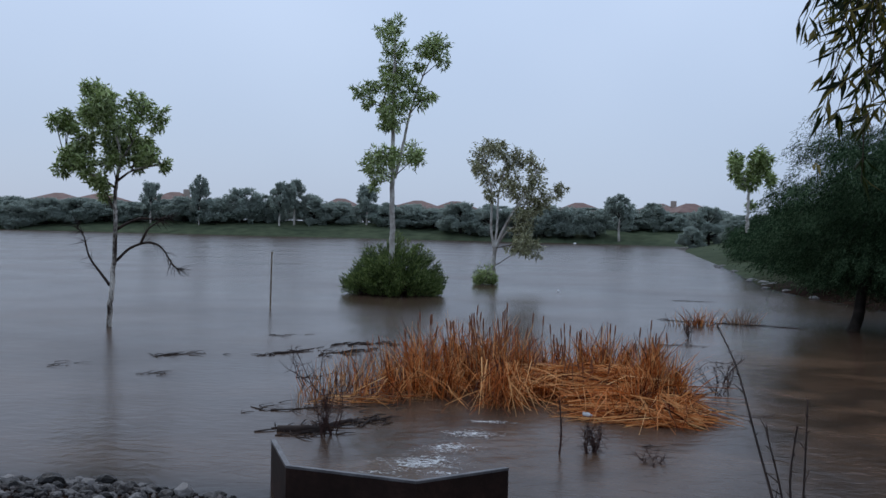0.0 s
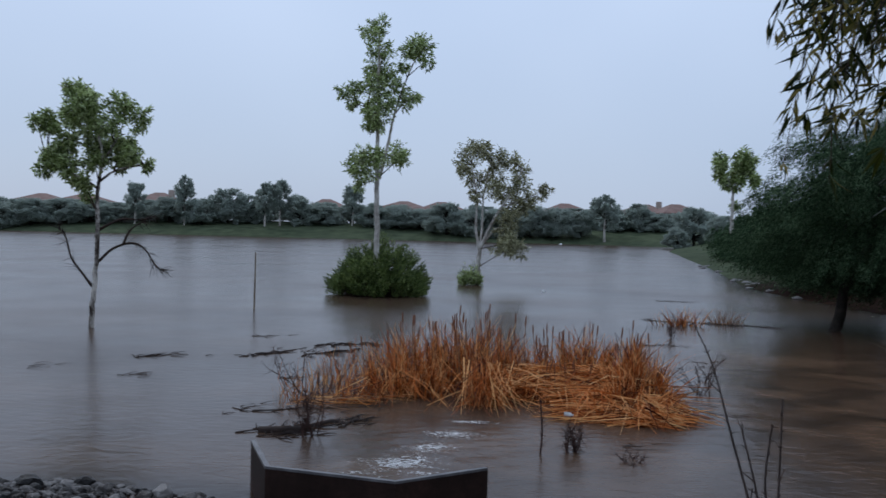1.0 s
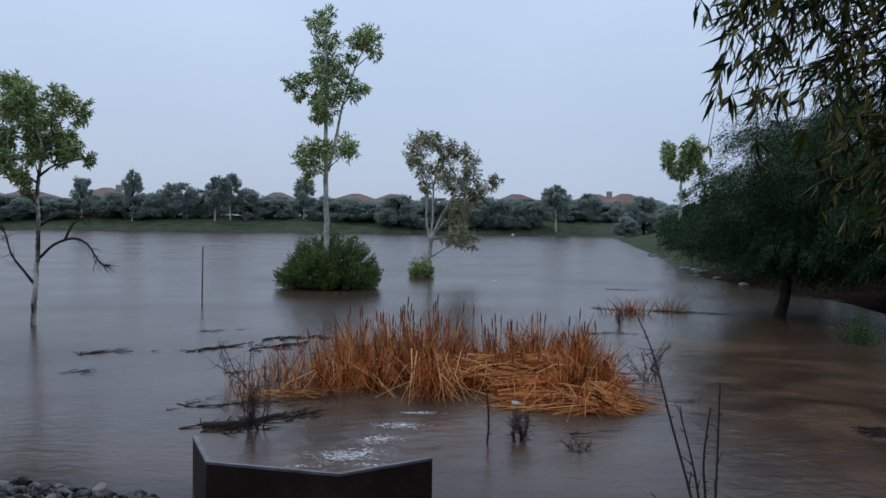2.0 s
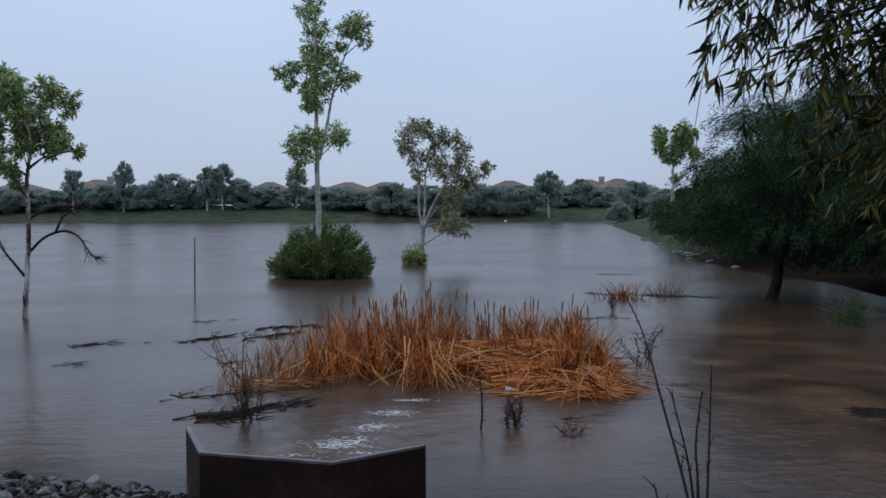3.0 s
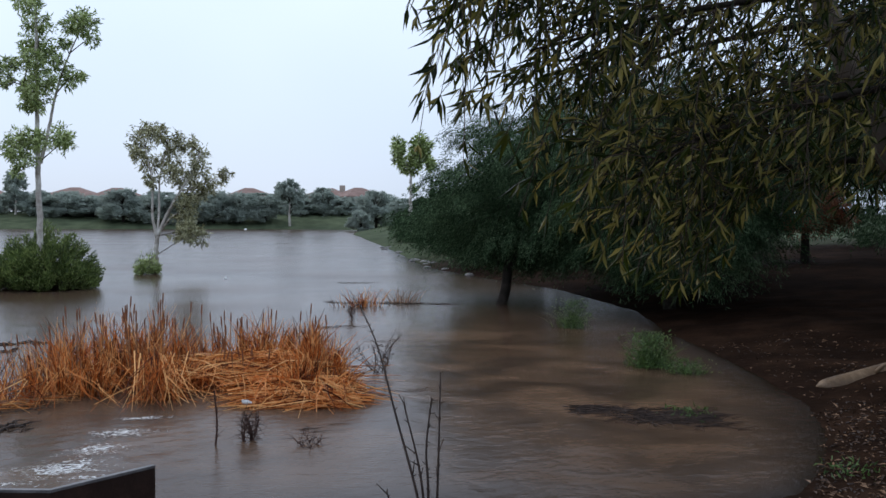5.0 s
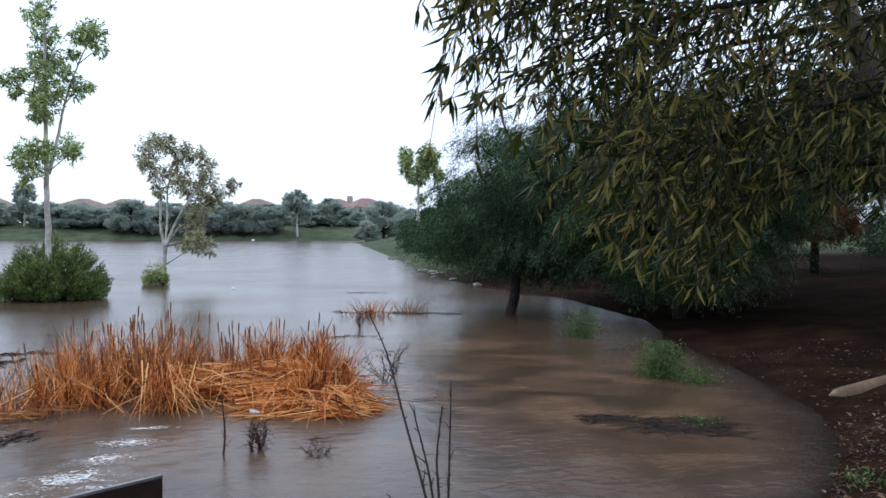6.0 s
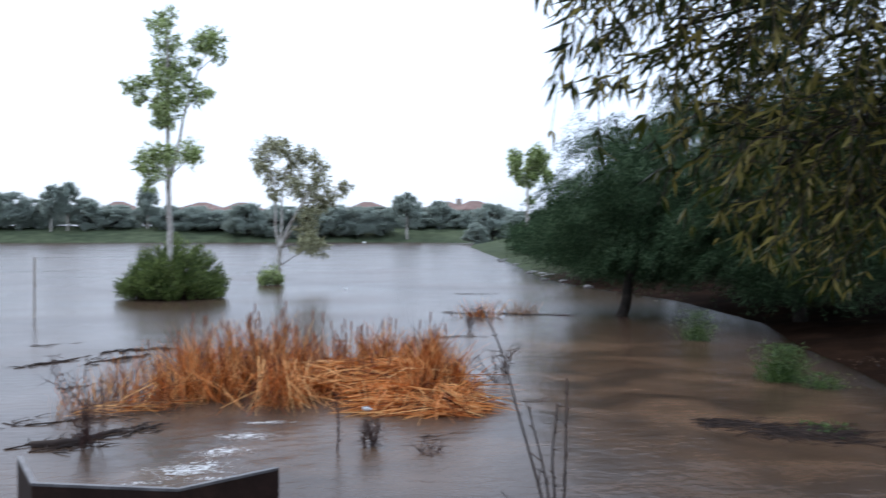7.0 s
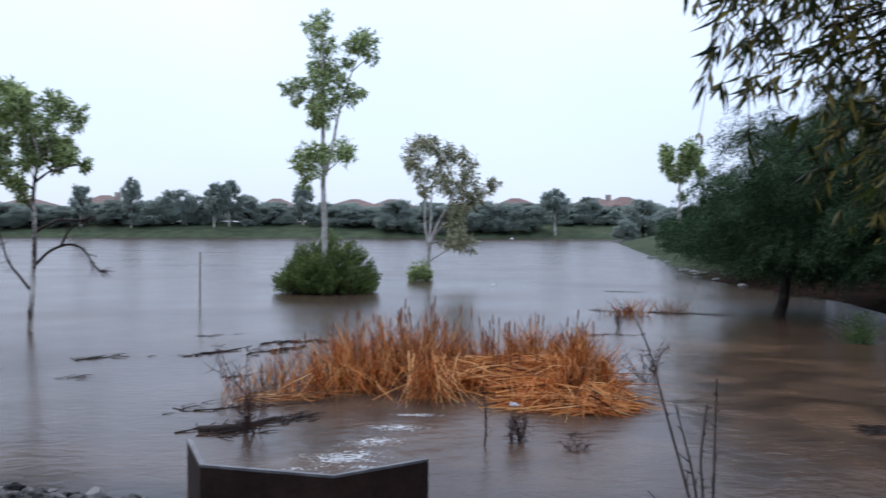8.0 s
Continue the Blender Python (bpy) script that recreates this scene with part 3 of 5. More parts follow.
dome_bush((-4.3, 27.5, 0), 1.5, 1.2, 1.42, "dense dark green bush half under water round a tree trunk", LEAF_BUSH, 11)
shoot_bush("bush", (-2.1, 33.7, 0), 0.35, 0.3, 0.6, 34, "small light green shrub at the foot of a flooded tree", LEAF_GUM, 12)


# ---- marker pole in the lake ----
def pole():
    p = thing("pole", (-6.26, 21.75, 0), "thin weathered wooden pole standing in the lake", "pole")
    s = Shape()
    s.tube([(0, 0, -0.5), (0.01, 0, 0.4), (0.02, 0, 1.28)], [0.02, 0.019, 0.017], 8)
    part("shaft", s, WOOD, p)
    s = Shape()
    s.tube([(0.02, 0, 1.281), (0.02, 0, 1.31)], [0.02, 0.015], 8)
    part("cap", s, WOOD, p)


pole()


# ---- dead reeds ----
def strap(s, p, d, length, width, rng, kink=0.0, over=None):
    """A strap-like reed leaf; past the share kink of its length it is broken over towards the direction over."""
    side = d.cross(unit(rng)).normalized()
    pts = [p, p + d * length * 0.5 + 0.02 * unit(rng)]
    if kink:
        pts = [p, p + d * length * kink * 0.5 + 0.01 * unit(rng), p + d * length * kink]
        pts += [pts[-1] + over * length * (1 - kink) * 0.5, pts[-1] + (over + Vector((0, 0, -0.25))) * length * (1 - kink)]
    else:
        sag = rng.uniform(0.0, 0.3) * length
        pts[1] += Vector((rng.gauss(0, 0.05), rng.gauss(0, 0.05), 0.3 * sag)) * (length > 0.3)
        pts.append(p + d * length + Vector((d.x, d.y, 0)) * length * 0.25 + Vector((rng.gauss(0, 0.12), rng.gauss(0, 0.12), -0.12 * rng.random())) * length)
    i, n = len(s.v), len(pts) - 1
    for k, c in enumerate(pts):
        w = side * width / 2 * (1 - 0.8 * (k / n) ** 2)
        s.v += [c - w, c + w]
    s.f += [(i + 2 * k, i + 2 * k + 1, i + 2 * k + 3, i + 2 * k + 2) for k in range(n)]


def reed_front(x):
    """The clump's edge towards the outlet."""
    return float(np.interp(x, [-2.7, -2.3, -1.5, -1.15, -0.9, -0.72, -0.55, -0.25, 0.0, 0.35, 0.6, 1.0, 1.5, 1.95], [9.9, 10.3, 10.65, 10.8, 11.6, 11.5, 10.55, 10.5, 10.95, 10.95, 10.15, 9.95, 9.9, 10.7]))


def reed_clump():
    rng = random.Random(21)
    clump_thing = thing("reed_clump", (0, 11.5, 0), "large clump of dead orange-brown cattail reeds, partly flattened, in the flood", "reeds")
    o = clump_thing.location
    up, fallen, dull, pale, s = Shape(), Shape(), Shape(), Shape(), Shape()
    s.tube([(0, 0, 0), (0.006, 0, 0.5), (0, 0, 1)], [0.006, 0.006, 0.005], 4)
    stalk_mesh = s.mesh("stalk", REED_DULL)
    s = Shape()
    s.tube([(0, 0, 0), (0, 0, 0.02), (0, 0, 0.12), (0, 0, 0.14)], [0.004, 0.010, 0.009, 0.004], 6)
    head_mesh = s.mesh("seed_head", SEED)
    leaf_meshes = []
    for k in range(8):
        s = Shape()
        s.blade(Vector((0, 0, 0)), Vector((0, 0, 1)), Vector((1, 0, 0)), 1.0, rng.uniform(0.014, 0.022), Vector((rng.gauss(0, 0.2), rng.gauss(0, 0.2), -0.05)), 5)
        leaf_meshes.append(s.mesh("leaf", REED if k % 3 else STRAW))
    # tufts: x, y, height, lean to the side, spread, leaves
    tufts = [(-1.72, 11.5, 0.66, -0.1, 0.16, 60), (-1.62, 12.5, 0.78, 0.0, 0.14, 80), (-1.42, 11.2, 0.72, -0.06, 0.17, 130), (-1.3, 11.9, 0.88, 0.02, 0.16, 150), (-1.12, 12.5, 0.92, 0.05, 0.14, 120),
             (-1.05, 11.15, 0.66, 0.12, 0.16, 130), (-0.9, 11.95, 0.84, -0.04, 0.13, 110), (-0.62, 12.1, 0.86, 0.0, 0.15, 140), (-0.5, 12.6, 0.95, 0.04, 0.13, 120), (-0.45, 11.5, 0.76, 0.02, 0.15, 120),
             (-0.2, 12.4, 0.84, 0.06, 0.12, 110), (0.02, 12.9, 0.66, 0.0, 0.14, 70), (-0.38, 10.85, 0.52, 0.1, 0.2, 170), (-0.12, 11.3, 0.5, 0.2, 0.2, 120), (0.3, 13.1, 0.62, -0.1, 0.16, 70),
             (0.25, 12.0, 0.5, 0.15, 0.2, 80), (0.62, 13.0, 0.72, -0.06, 0.14, 110), (0.86, 13.1, 0.82, 0.02, 0.14, 150), (1.08, 12.7, 0.72, 0.18, 0.16, 150), (0.72, 12.4, 0.6, 0.1, 0.18, 110), (0.1, 11.5, 0.4, 0.25, 0.2, 90), (0.5, 11.4, 0.36, -0.2, 0.2, 90), (0.9, 11.6, 0.42, 0.2, 0.2, 110), (-0.75, 12.6, 0.86, -0.05, 0.12, 100), (-1.5, 12.0, 0.8, -0.04, 0.14, 110),
             (1.3, 11.7, 0.72, 0.05, 0.17, 160), (1.42, 11.9, 0.84, 0.03, 0.14, 190), (1.32, 11.3, 0.84, 0.0, 0.18, 230), (1.5, 11.1, 0.68, 0.16, 0.18, 230), (1.2, 10.7, 0.6, 0.02, 0.2, 210), (1.55, 10.55, 0.4, 0.35, 0.18, 150), (0.95, 10.6, 0.4, 0.0, 0.2, 130)]
    for x0, y0, tall, tilt, spread, count in tufts:
        for _ in range(count):
            q = abs(rng.gauss(0, 0.55))
            a = rng.uniform(0, 6.28)
            out = Vector((math.cos(a), math.sin(a), 0))
            p = Vector((x0, y0, -0.05)) + out * 0.72 * spread * min(1.2, q + 0.1)
            d = (Vector((tilt, -0.03, 1)) + out * 0.33 * q).normalized()
            length = max(0.22, tall * rng.uniform(0.6, 1.12) * (1 - 0.25 * min(1, q)))
            kind = rng.random()
            home = dull if kind < 0.10 + 0.25 * (x0 < -1.5) else (pale if kind > 0.95 else up)
            broken = rng.random() < 0.28
            over = Vector((rng.gauss(0.25, 0.8), rng.gauss(-0.4, 0.5), -rng.uniform(0.1, 0.9))).normalized()
            strap(home, p - o, d, length, rng.uniform(0.009, 0.019), rng, rng.uniform(0.3, 0.75) if broken else 0.0, over)
    # leaves that fall forward over the clump's edge into the water
    for _ in range(420):
        x = rng.uniform(-1.75, 1.7)
        edge = reed_front(x)
        if -1.0 < x < -0.66 and rng.random() < 0.75:
            continue
        z = rng.uniform(0.08, 0.36) * (1.0 if x < 0.3 else 0.8)
        d = Vector((rng.gauss(0.15, 0.55), -rng.uniform(0.1, 0.8), -rng.uniform(0.25, 0.9))).normalized()
        length = min(0.75, (z + 0.04) / max(0.18, -d.z))
        strap(pale if rng.random() < 0.22 else fallen, Vector((x, edge + rng.uniform(0.08, 0.5), z)) - o, d, length, rng.uniform(0.009, 0.017), rng)
    # a sheaf pushed over towards the outlet
    for _ in range(95):
        x = rng.gauss(-0.42, 0.12)
        d = Vector((rng.gauss(0.05, 0.22), -0.75, -rng.uniform(0.45, 0.9))).normalized()
        z = rng.uniform(0.25, 0.5)
        strap(pale if rng.random() < 0.3 else fallen, Vector((x, 10.95 + rng.gauss(0, 0.1), z)) - o, d, z / -d.z, rng.uniform(0.009, 0.017), rng)
    # the flattened middle, combed sideways, on a bed of darker leaves
    for _ in range(620):
        x, y = rng.uniform(-0.25, 1.35), rng.uniform(10.75, 12.7)
        if y < reed_front(x) + 0.1:
            continue
        a = rng.gauss(-0.05, 0.5) + (math.pi if rng.random() < 0.5 else 0)
        level = 0.13 + 0.18 * math.exp(-((y - 11.7) / 0.8) ** 2)
        z = level * rng.uniform(0.3, 1.1)
        d = Vector((math.cos(a), 0.8 * math.sin(a), rng.gauss(0.05, 0.22))).normalized()
        home = pale if z > level * 0.85 and rng.random() < 0.45 else fallen
        strap(home, Vector((x, y, z)) - o - d * 0.2, d, rng.uniform(0.25, 0.65), rng.uniform(0.010, 0.020), rng, rng.uniform(0.4, 0.8) if rng.random() < 0.35 else 0.0, (d + Vector((0, -0.5, -0.35)) + 0.4 * unit(rng)).normalized())
    # the low mat of straw in front of it, fanned round its end
    for _ in range(520):
        x = rng.uniform(0.6, 1.72)
        y = reed_front(x) + rng.random() ** 1.5 * 0.9
        a = rng.gauss(-0.15, 0.45) + (math.pi if rng.random() < 0.5 else 0)
        z = 0.012 + 0.22 * min(1, (y - reed_front(x)) / 0.7) * rng.random()
        d = Vector((math.cos(a), 0.7 * math.sin(a), rng.gauss(0.02, 0.06))).normalized()
        strap(pale if rng.random() < 0.35 else fallen, Vector((x, y, z)) - o - d * 0.25, d, rng.uniform(0.3, 0.75), rng.uniform(0.012, 0.022), rng)
    # the bed under everything
    for _ in range(1000):
        x = rng.uniform(-1.8, 1.85)
        y = reed_front(x) + 0.12 + rng.random() * (12.9 - reed_front(x))
        if y > 13.1 - 0.25 * abs(x):
            continue
        d = Vector((rng.gauss(0, 0.8), rng.gauss(-0.2, 0.6), rng.uniform(0.1, 1.0))).normalized()
        strap(dull if rng.random() < 0.4 else up, Vector((x, y, -0.04)) - o, d, rng.uniform(0.2, 0.42), rng.uniform(0.012, 0.022), rng)
    # thin stalks at the sparse end
    for _ in range(400):
        x, y = -1.6 - 1.05 * rng.random() ** 1.2, rng.uniform(10.1, 12.4)
        if y < reed_front(x) + 0.05:
            continue
        d = Vector((rng.gauss(0, 0.14), rng.gauss(0, 0.12), 1)).normalized()
        strap(up if rng.random() < 0.55 else dull, Vector((x, y, -0.05)) - o, d, rng.uniform(0.2, 0.66) * (0.8 if x < -2.2 else 1.0), rng.uniform(0.007, 0.013), rng)
    for _ in range(90):
        x = rng.uniform(-2.5, -1.5)
        d = Vector((1, 0.45 + rng.gauss(0, 0.5), rng.gauss(0, 0.05))).normalized()
        strap(pale if rng.random() < 0.5 else dull, Vector((x, reed_front(x) + rng.random() ** 2 * 0.5, rng.uniform(0.01, 0.06))) - o, d, rng.uniform(0.2, 0.5), rng.uniform(0.01, 0.018), rng)
    heads = 0
    while heads < 95:
        x0, y0, tall, tilt, spread, count = rng.choice(tufts)
        x, y = x0 + rng.gauss(0, 0.16), y0 + rng.gauss(0.1, 0.2)
        if y < 11.2:
            continue
        h = max(0.35, tall * rng.uniform(0.65, 0.98))
        lean = Vector((tilt * 0.6 + rng.gauss(0, 0.08), rng.gauss(0, 0.08), 1)).normalized().to_track_quat("Z", "Y").to_matrix().to_4x4()
        spot = Matrix.Translation(Vector((x, y, -0.05)) - o) @ lean
        stalk = new("stalk", stalk_mesh)
        stalk.parent, stalk.matrix_local = clump_thing, spot @ Matrix.Diagonal((1, 1, h, 1))
        head = new("seed_head", head_mesh)
        head.parent, head.matrix_local = clump_thing, spot @ Matrix.Translation((0, 0, h))
        heads += 1
    for _ in range(280):
        x0, y0, tall, tilt, spread, count = rng.choice(tufts)
        a = rng.uniform(0, 6.28)
        lean = Vector((tilt + 0.3 * math.cos(a), 0.3 * math.sin(a) - 0.05, 1)).normalized().to_track_quat("Z", "Y").to_matrix().to_4x4()
        single = new("leaf", rng.choice(leaf_meshes))
        spot = Vector((x0 + spread * math.cos(a), y0 + spread * math.sin(a), -0.05)) - o
        single.parent, single.matrix_local = clump_thing, Matrix.Translation(spot) @ lean @ Matrix.Rotation(rng.uniform(0, 6.28), 4, "Z") @ Matrix.Diagonal((1, 1, tall * rng.uniform(0.5, 0.95), 1))
    tagged(part("pale_straw", pale, STRAW, clump_thing, "pale bleached straw lying over the clump"), kind="stuff")
    tagged(part("upright_growth", up, REED, clump_thing), kind="stuff")
    tagged(part("weathered_growth", dull, REED_DULL, clump_thing), kind="stuff")
    tagged(part("fallen_straw", fallen, REED, clump_thing, "flattened and broken straw-coloured leaves"), kind="stuff")


reed_clump()


def reed_tuft(place, count, height, spread, material, label, seed, category="reeds", name="reed_tuft", width=0.014):
    rng = random.Random(seed)
    tuft = thing(name, place, label, category)
    s = Shape()
    for _ in range(count):
        p = Vector((rng.gauss(0, spread), rng.gauss(0, spread * 0.6), -0.04))
        d = Vector((p.x * 0.9 + rng.gauss(0, 0.2), rng.gauss(0, 0.2), 1)).normalized()
        s.blade(p, d, d.cross(unit(rng)).normalized(), height * rng.uniform(0.4, 1.1), width * rng.uniform(0.7, 1.3), Vector((rng.gauss(0, 0.3), rng.gauss(0, 0.2), -0.1)) * height)
    tagged(part("leaf_mass", s, material, tuft), kind="stuff")


reed_tuft((3.36, 20.97, 0), 130, 0.5, 0.16, REED, "small tuft of dead orange reeds in open water", 31)
reed_tuft((3.05, 21.0, 0), 40, 0.3, 0.2, REED_DULL, "low dull tuft of dead reeds in open water", 32)
reed_tuft((4.33, 21.6, 0), 80, 0.42, 0.18, REED_DULL, "small dull brown tuft of dead reeds", 33)


def weed(place, stems, height, spread, label, seed):
    """A dead, leafless branching weed."""
    rng = random.Random(seed)
    w = thing("dead_weed", place, label, "weed")
    twigs = Shape()
    for _ in range(stems):
        s = Shape()
        a, b = Vector((rng.gauss(0, spread * 0.3), rng.gauss(0, spread * 0.3), -0.06)), Vector((rng.gauss(0, spread), rng.gauss(0, spread), height * rng.uniform(0.5, 1.05)))
        line = curve([a, (a + b) / 2 + unit(rng) * 0.04, b], 5)
        s.tube(line, [(0.011 if stems == 1 else 0.007) - 0.0045 * i / (len(line) - 1) for i in range(len(line))], 5)
        for i in range(3, len(line)):
            for _ in range(2):
                q = line[i] + (unit(rng) + Vector((0, 0, 0.5))).normalized() * rng.uniform(0.04, 0.14)
                twigs.tube([line[i], q], [0.003, 0.0015], 3)
        part("stem", s, WEED, w)
    tagged(part("twig_mass", twigs, WEED, w), kind="stuff")


weed((0.52, 8.6, 0), 12, 0.25, 0.08, "bushy dark dead weed standing in the water", 41)
weed((0.25, 8.47, 0), 1, 0.52, 0.02, "single bare dark stick standing in the water", 42)
weed((-1.93, 8.85, 0), 12, 0.55, 0.16, "tall dark dead weed beside a floating branch", 43)
weed((1.07, 8.3, 0), 4, 0.08, 0.10, "low tangle of dead weed in the water", 45)
weed((-2.35, 10.7, 0), 5, 0.6, 0.25, "thin grey weed stalks beside the reeds", 46)
weed((-2.75, 11.4, 0), 3, 0.45, 0.25, "thin grey weed stalks beside the reeds", 47)
weed((2.2, 12.0, 0), 7, 0.34, 0.22, "bare dark twigs beside the reeds", 48)
weed((2.45, 13.0, 0), 5, 0.36, 0.2, "bare dark twigs beside the reeds", 49)
weed((2.75, 18.3, 0), 7, 0.35, 0.1, "dark bare twigs in open water", 50)


def floating_branch(a, b, thick, twigs, label, seed, debris=0):
    """A branch or a raft of twigs that floats between two places."""
    rng = random.Random(seed)
    a, b = Vector((*a, 0.0)), Vector((*b, 0.0))
    raft = thing("floating_branch", (a + b) / 2, label, "branch")
    o = raft.location
    s = Shape()
    n = 7
    line = [a + (b - a) * i / n + Vector((rng.gauss(0, 0.05), rng.gauss(0, 0.08), 0.006 + rng.gauss(0, 0.006))) - o for i in range(n + 1)]
    s.tube(line, [0.32 * thick * (1 - 0.6 * i / n) * rng.uniform(0.8, 1.2) for i in range(n + 1)], 6)
    part("stem", s, DEBRIS, raft, smooth=True)
    if twigs:
        t = Shape()
        for _ in range(twigs):
            p = rng.choice(line) + Vector((rng.gauss(0, 0.1), rng.gauss(0, 0.13), 0))
            ang = rng.gauss(math.atan2(b.y - a.y, b.x - a.x), 0.8)
            q = p + Vector((math.cos(ang), math.sin(ang), 0)) * rng.uniform(0.06, 0.34)
            p.z, q.z = 0.002, rng.uniform(0.0, 0.02)
            t.tube([p, (p + q) / 2 + Vector((0, 0, 0.008)), q], [min(thick, 0.04) * 0.2, min(thick, 0.04) * 0.16, min(thick, 0.04) * 0.06], 4)
        tagged(part("twig_mass", t, DEBRIS, raft), kind="stuff")


floating_branch((-2.42, 8.8), (-1.6, 9.55), 0.13, 60, "dark waterlogged branch with twigs floating before the reeds", 51)
floating_branch((-4.0, 14.0), (-3.5, 15.0), 0.05, 26, "dark waterlogged branch drifting in the lake", 52)
floating_branch((-3.3, 15.6), (-2.6, 15.9), 0.05, 20, "dark waterlogged branch drifting in the lake", 53)
floating_branch((-3.3, 14.2), (-2.9, 15.0), 0.07, 24, "thin raft of drifting dark twigs", 54)
floating_branch((-5.65, 13.4), (-5.05, 14.05), 0.03, 20, "thin raft of dark twigs drifting in the lake", 55)
floating_branch((-4.98, 11.8), (-4.82, 12.05), 0.02, 8, "thin raft of dark twigs drifting in the lake", 56)
floating_branch((-6.6, 12.2), (-6.35, 12.5), 0.015, 5, "thin raft of dark twigs drifting in the lake", 57)
floating_branch((-4.7, 16.5), (-4.4, 16.6), 0.02, 5, "thin raft of dark twigs drifting in the lake", 58)
floating_branch((-3.1, 11.9), (-2.6, 12.7), 0.015, 8, "thin branch drifting beside the reeds", 59)
floating_branch((-3.0, 9.9), (-2.75, 10.2), 0.02, 6, "thin branch drifting beside the reeds", 60)
floating_branch((-2.7, 9.85), (-1.7, 10.45), 0.025, 14, "brown branch lying in the water along the reeds", 61)
floating_branch((2.7, 22.1), (5.1, 21.2), 0.014, 150, "line of dark debris floating round the reed tufts", 62)
floating_branch((2.1, 17.0), (2.6, 17.2), 0.02, 10, "small dark debris on the water", 63)
floating_branch((2.6, 14.3), (3.0, 15.3), 0.018, 12, "thin branch on the water beside the reeds", 64)
floating_branch((1.9, 11.0), (2.5, 10.7), 0.012, 9, "thin branch on the water beside the reeds", 65)
floating_branch((1.0, 8.9), (1.3, 9.05), 0.012, 4, "pale straw floating in the water", 66)
floating_branch((3.6, 28.5), (4.6, 28.2), 0.016, 14, "line of dark debris on the water near the bank", 67)
floating_branch((3.9, 9.35), (4.95, 8.7), 0.026, 260, "mat of dark twigs and leaves on the water by the bank", 68)
floating_branch((4.1, 8.85), (4.8, 8.5), 0.02, 180, "mat of dark twigs and leaves on the water by the bank", 69)


def lump(rng, size, segs=2):
    """A rough stone: a broken-up ball."""
    bm = bmesh.new()
    bmesh.ops.create_icosphere(bm, subdivisions=segs, radius=1)
    for v in bm.verts:
        k = 1 + 0.32 * noise.noise(v.co * 1.4 + Vector((rng.x_off, 0, 0))) + 0.12 * noise.noise(v.co * 4 + Vector((rng.x_off, 3, 0)))
        v.co = Vector((v.co.x * size[0], v.co.y * size[1], v.co.z * size[2])) * k
    s = Shape()
    bm.verts.index_update()
    s.v, s.f = [v.co.copy() for v in bm.verts], [tuple(v.index for v in f.verts) for f in bm.faces]
    bm.free()
    return s


def rocks():
    rng = random.Random(71)
    meshes = []
    for k in range(6):
        rng.x_off = 10.0 * k
        meshes.append(lump(rng, (1, rng.uniform(0.7, 0.95), rng.uniform(0.5, 0.75))).mesh("rock", ROCK))
    gravel = Shape()
    pebble = lump(rng, (1, 0.85, 0.6), 1)
    for k in range(1500):
        x = rng.uniform(-5.0, -1.7)
        y = float(np.interp(x, [-4.6, -3.3, -2.2, -1.75], [6.68, 6.8, 6.62, 6.4])) - rng.uniform(-0.06, 1.0)
        g, r, turn = max(-0.02, ground_at(x, y)), rng.uniform(0.010, 0.03), rng.uniform(0, 6.3)
        m = Matrix.LocRotScale((x, y, g + 0.3 * r), Euler((0, 0, turn)), (r, r, r))
        i = len(gravel.v)
        gravel.v += [m @ v for v in pebble.v]
        gravel.f += [tuple(i + q for q in f) for f in pebble.f]
    tagged(new("gravel", gravel.mesh("gravel", GRAVEL)), "wet grey gravel between the stones at the water's edge", "gravel", kind="stuff")
    for k in range(240):
        x = rng.uniform(-4.8, -1.95)
        edge = float(np.interp(x, [-4.6, -3.3, -2.2, -1.75], [6.66, 6.8, 6.62, 6.4]))
        y = edge - rng.random() ** 1.4 * 0.95 + 0.08
        r = rng.choice((0.022, 0.03, 0.038, 0.05, 0.062)) * rng.uniform(0.8, 1.2)
        ob = new("rock", rng.choice(meshes))
        ob.matrix_world = Matrix.LocRotScale((x, y, max(-0.02, ground_at(x, y)) + 0.05 * r), Euler((rng.uniform(-0.4, 0.4), rng.uniform(-0.4, 0.4), rng.uniform(0, 6.3))), (r, r, r))
        tagged(ob, "wet grey stone in the rubble along the water's edge", "rock", "rubble at the water's edge")
    for x, y, r in ((-3.45, 6.56, 0.10), (-3.1, 6.74, 0.075), (-3.72, 6.5, 0.085), (-2.42, 6.52, 0.10), (-2.85, 6.5, 0.07)):
        ob = new("rock", rng.choice(meshes))
        ob.matrix_world = Matrix.LocRotScale((x, y, max(-0.02, ground_at(x, y)) + 0.03), Euler((0.2, -0.1, rng.uniform(0, 6.3))), (r, r, r))
        tagged(ob, "larger wet grey stone on the rubble at the water's edge", "rock", "rubble at the water's edge")


rocks()


